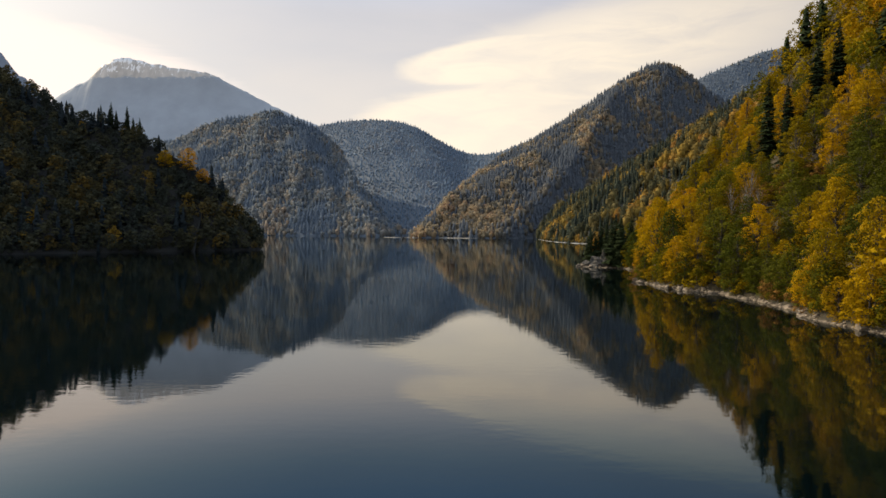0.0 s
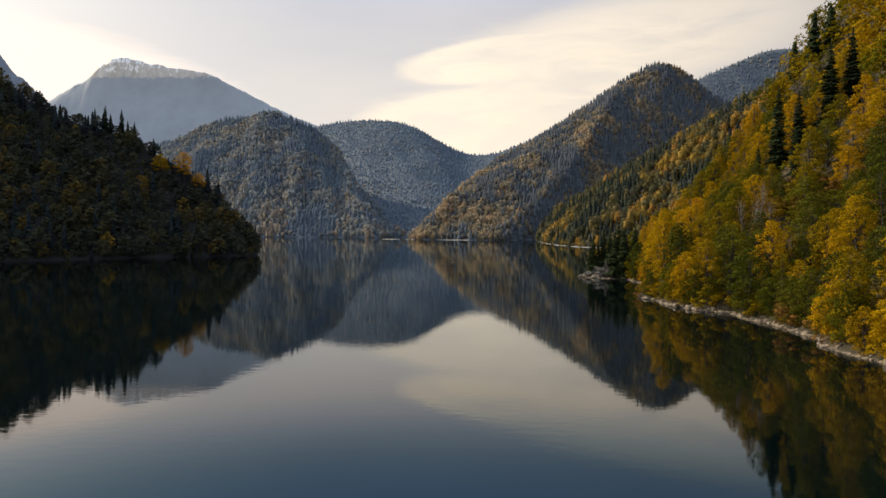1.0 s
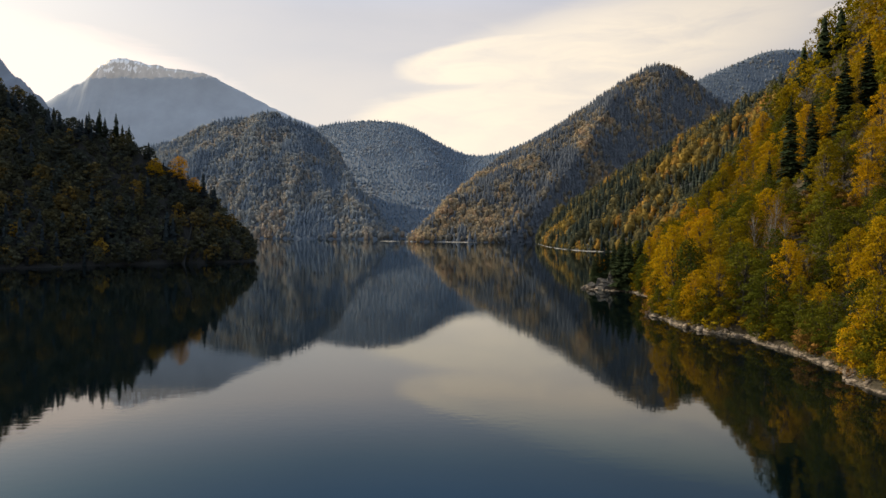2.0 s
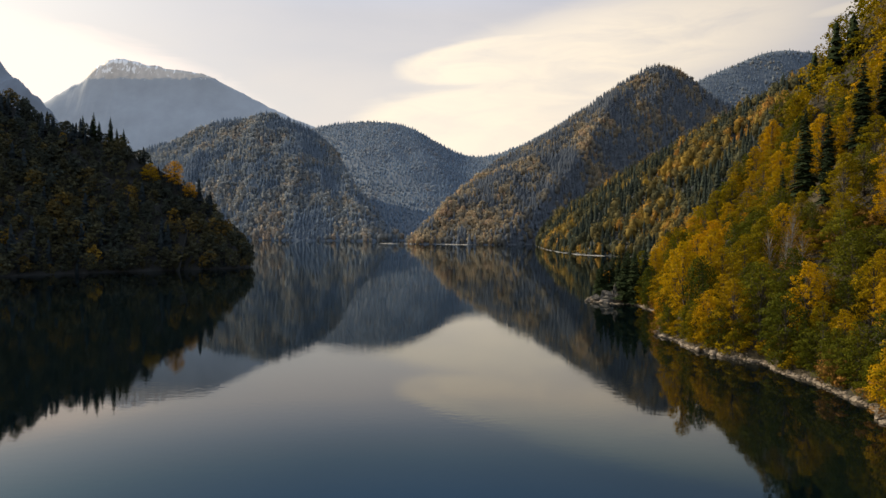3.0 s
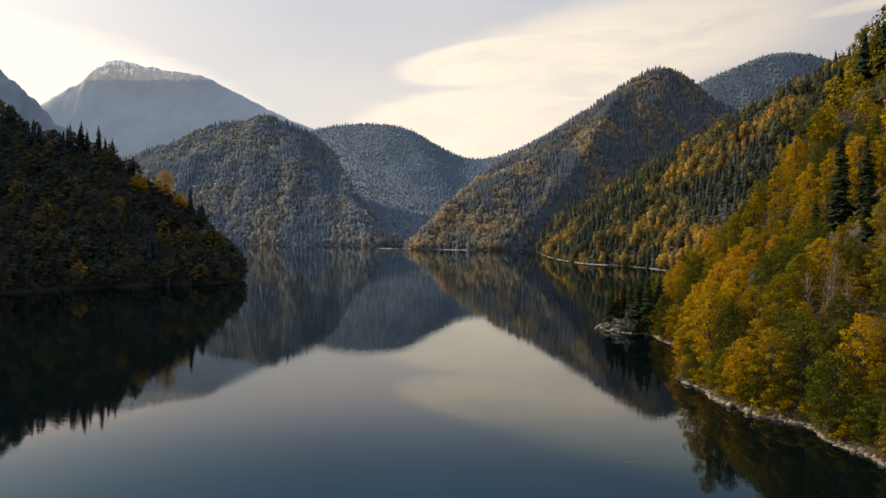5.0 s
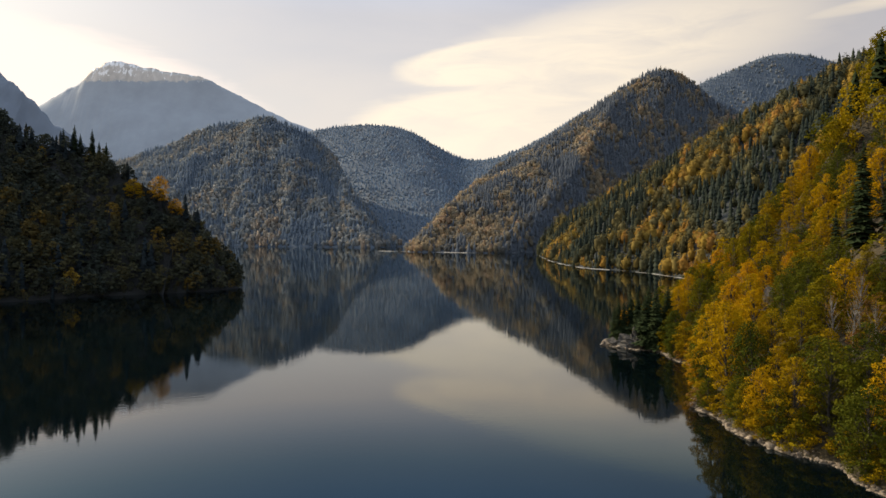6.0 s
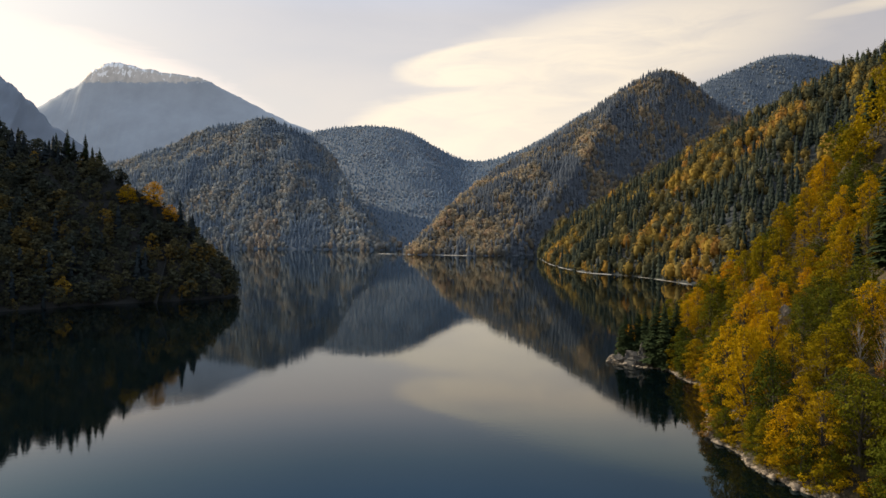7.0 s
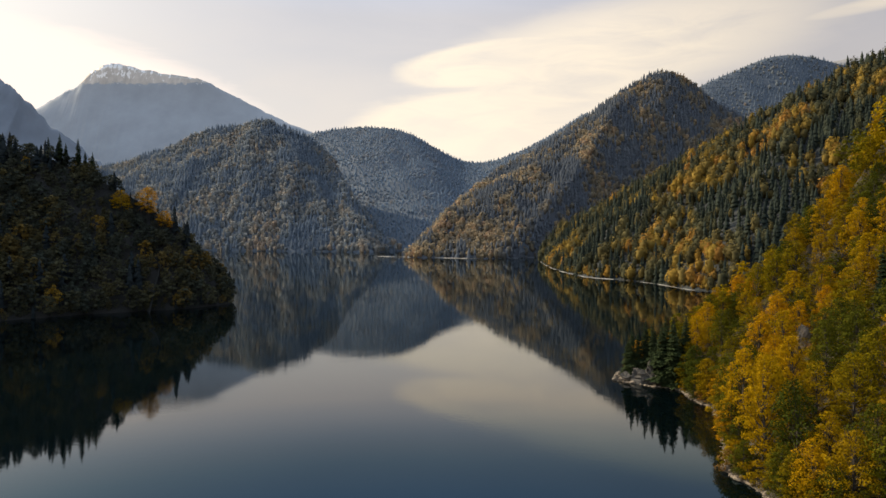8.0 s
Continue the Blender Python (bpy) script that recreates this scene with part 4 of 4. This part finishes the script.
STONES = [stone_shape(STONE_RNG, 1) for _ in range(6)]
BOULDERS = [mesh_of("boulder", *(lambda s: (s[0], [s[1]]))(stone_shape(STONE_RNG, 2)), PALE_STONE) for _ in range(6)]


def shore_stones(label, line, count, sizes, width, seed, mat):
    rng = np.random.default_rng(seed)
    k = rng.integers(0, len(line) - 1, count)
    f = rng.random((count, 1))
    p = line[k] * (1 - f) + line[k + 1] * f
    away = np.stack([line[k + 1][:, 1] - line[k][:, 1], -(line[k + 1][:, 0] - line[k][:, 0])], -1)
    away /= np.linalg.norm(away, axis=1)[:, None] + 1e-9
    breadth = np.clip(0.65 + 2.4 * fbm(p[:, 0], p[:, 1], 11, seed, 3), 0.1, 2.3)
    off = rng.uniform(-0.25, 1.0, count) * width * breadth
    xy = p[:, :2] + away * off[:, None]
    z = np.maximum(off, -0.6) * 0.75 + rng.uniform(-0.3, 0.1, count)
    size = sizes[0] + (sizes[1] - sizes[0]) * rng.random(count) ** 3
    pl = np.concatenate([xy, z[:, None]], 1)
    me = wood_mesh("shore_stones", pl, STONES, rng.integers(0, 6, count), size, rng.random(count), mat, rng.uniform(0.9, 1.5, count), seed)
    return tagged(new("shore_stones", me), label, "stones", kind="stuff")


shoreline = near_slope.grid[:, 1]
near_line = shoreline[(shoreline[:, 1] > 60) & (shoreline[:, 1] < 400)]
shore_stones("pale broken stones along the waterline", near_line, 4000, (0.22, 1.4), 1.35, 81, PALE_STONE)
for k in range(78):
    q = near_line[STONE_RNG.integers(len(near_line))]
    s = 0.9 + 2.0 * STONE_RNG.random() ** 2.2
    ob = tagged(new("boulder", BOULDERS[k % 6]), "pale angular boulder at the water's edge", "boulder", "boulders on the shore")
    ob.matrix_world = pose(q[0] + STONE_RNG.uniform(-0.6, 1.6), q[1] + STONE_RNG.uniform(-0.5, 0.5), 0.15 * s,
                           STONE_RNG.uniform(-15, 15), STONE_RNG.uniform(-15, 15), STONE_RNG.uniform(0, 360)) @ Matrix.Scale(s, 4)


def crag(label, x, y, z, size, turn, seed, mat=DARK_STONE):
    """A broken rock outcrop: one angular mass, cut into facets and ledges."""
    rng = np.random.default_rng(seed)
    bm = bmesh.new()
    bmesh.ops.create_icosphere(bm, subdivisions=4, radius=0.5)
    v = np.array([p.co for p in bm.verts])
    f = np.array([[p.index for p in face.verts] for face in bm.faces])
    bm.free()
    v = v * (1 + 0.5 * np.array([noise.fractal(Vector(p) * 2.6 + Vector((seed, 0, 0)), 1.0, 2.0, 4) for p in v]))[:, None]
    for _ in range(26):
        n = rng.normal(0, 1, 3) * (1, 1, 0.7)
        n /= np.linalg.norm(n)
        v = v - np.maximum(v @ n - rng.uniform(0.20, 0.42), 0)[:, None] * n
    # upright cracks and ledges
    crack = np.array([abs(noise.noise(Vector((p[0] * 6 + p[2], p[1] * 6, p[2] * 2.2 + seed)))) for p in v])
    ledge = np.array([noise.cell(Vector((p[0] * 4, p[1] * 4, p[2] * 9 + p[0] * 3 + seed))) for p in v])
    v = v * (1 - 0.30 * np.clip(1 - crack / 0.14, 0, 1) + 0.16 * ledge)[:, None]
    ob = tagged(new("rock_outcrop", mesh_of("rock_outcrop", v, [f], mat)), label, "rock outcrop")
    ob.matrix_world = pose(x, y, z, 0, 0, turn) @ Matrix.Diagonal((*size, 1))
    return ob


ROCK = "dark craggy rock under the firs on the point"
for x, y, z, size, turn, seed in ((77, 349.5, 0.8, (9, 7, 5), -30, 9), (80.5, 345.2, 2.2, (15, 7.5, 9), -45, 3), (86, 342, 2.0, (11, 6, 8), -50, 12),
                                  (90, 336.5, 0.5, (8, 5, 4), -40, 17), (84.5, 344, 4.5, (9, 6, 9), 35, 21)):
    crag(ROCK, x, y, z, size, turn, seed)
crag("low rock ledge at the tip of the point", 73.5, 351, 0.2, (5, 3.5, 2.2), 40, 5)
crag("bare tan cliff face among the trees", 114, 286.5, 26.5, (8, 6, 12), 10, 7, CLIFF_STONE)
crag("bare tan cliff face among the trees", 111.5, 287.5, 20, (7, 5, 11), 60, 31, CLIFF_STONE)


# ---------------------------------------------------------------- pale gravel along the far shores
GRAVEL = stone_material("pale_lake_gravel", (0.14, 0.13, 0.11), (0.29, 0.265, 0.225), 0.2)


def gravel_bar(label, line, width, height, seed):
    """A low rounded bank of gravel along the waterline, uneven in width."""
    n = 60 * (len(line) - 1)
    p = spline(line, n)
    ahead = np.gradient(p, axis=0)
    side = np.stack([ahead[:, 1], -ahead[:, 0]], -1) / np.linalg.norm(ahead, axis=1)[:, None]
    swell = np.clip(0.75 + 1.1 * fbm(p[:, 0], p[:, 1], 40, seed, 3), 0.12, 1.6)
    swell[0] = swell[-1] = 0.05
    rows = [np.concatenate([p + side * (a * width * swell)[:, None], (z * height * swell - 0.35)[:, None]], 1)
            for a, z in ((-0.5, -0.5), (-0.3, 0.6), (0.0, 1.0), (0.3, 0.7), (0.5, -0.5))]
    v = np.stack(rows, 1)
    i = np.arange(v.shape[0] * 5).reshape(-1, 5)
    quads = np.stack([i[:-1, :-1], i[1:, :-1], i[1:, 1:], i[:-1, 1:]], -1).reshape(-1, 4)
    me = mesh_of("gravel_bar", v.reshape(-1, 3), [quads], GRAVEL, smooth=True)
    return tagged(new("gravel_bar", me), label, "shore", kind="structure")


gravel_bar("thin pale gravel bar at the foot of the pointed mountain", [(-165, 1800), (-125, 1772), (-84, 1760), (17, 1682), (108, 1630)], 7, 1.5, 91)
gravel_bar("pale gravel shore round the wooded cape", [(250, 1600), (222, 1552), (208, 1400), (193, 1180), (200, 1000), (228, 938)], 2.8, 0.8, 93)
gravel_bar("pale gravel shore under the wooded ridge", [(248, 895), (258, 864), (265, 800), (270, 770)], 2.8, 0.8, 95)
gravel_bar("faint gravel shore under the rounded mountain", [(-640, 2296), (-572, 2270), (-440, 2230), (-327, 2200)], 3, 0.6, 97)
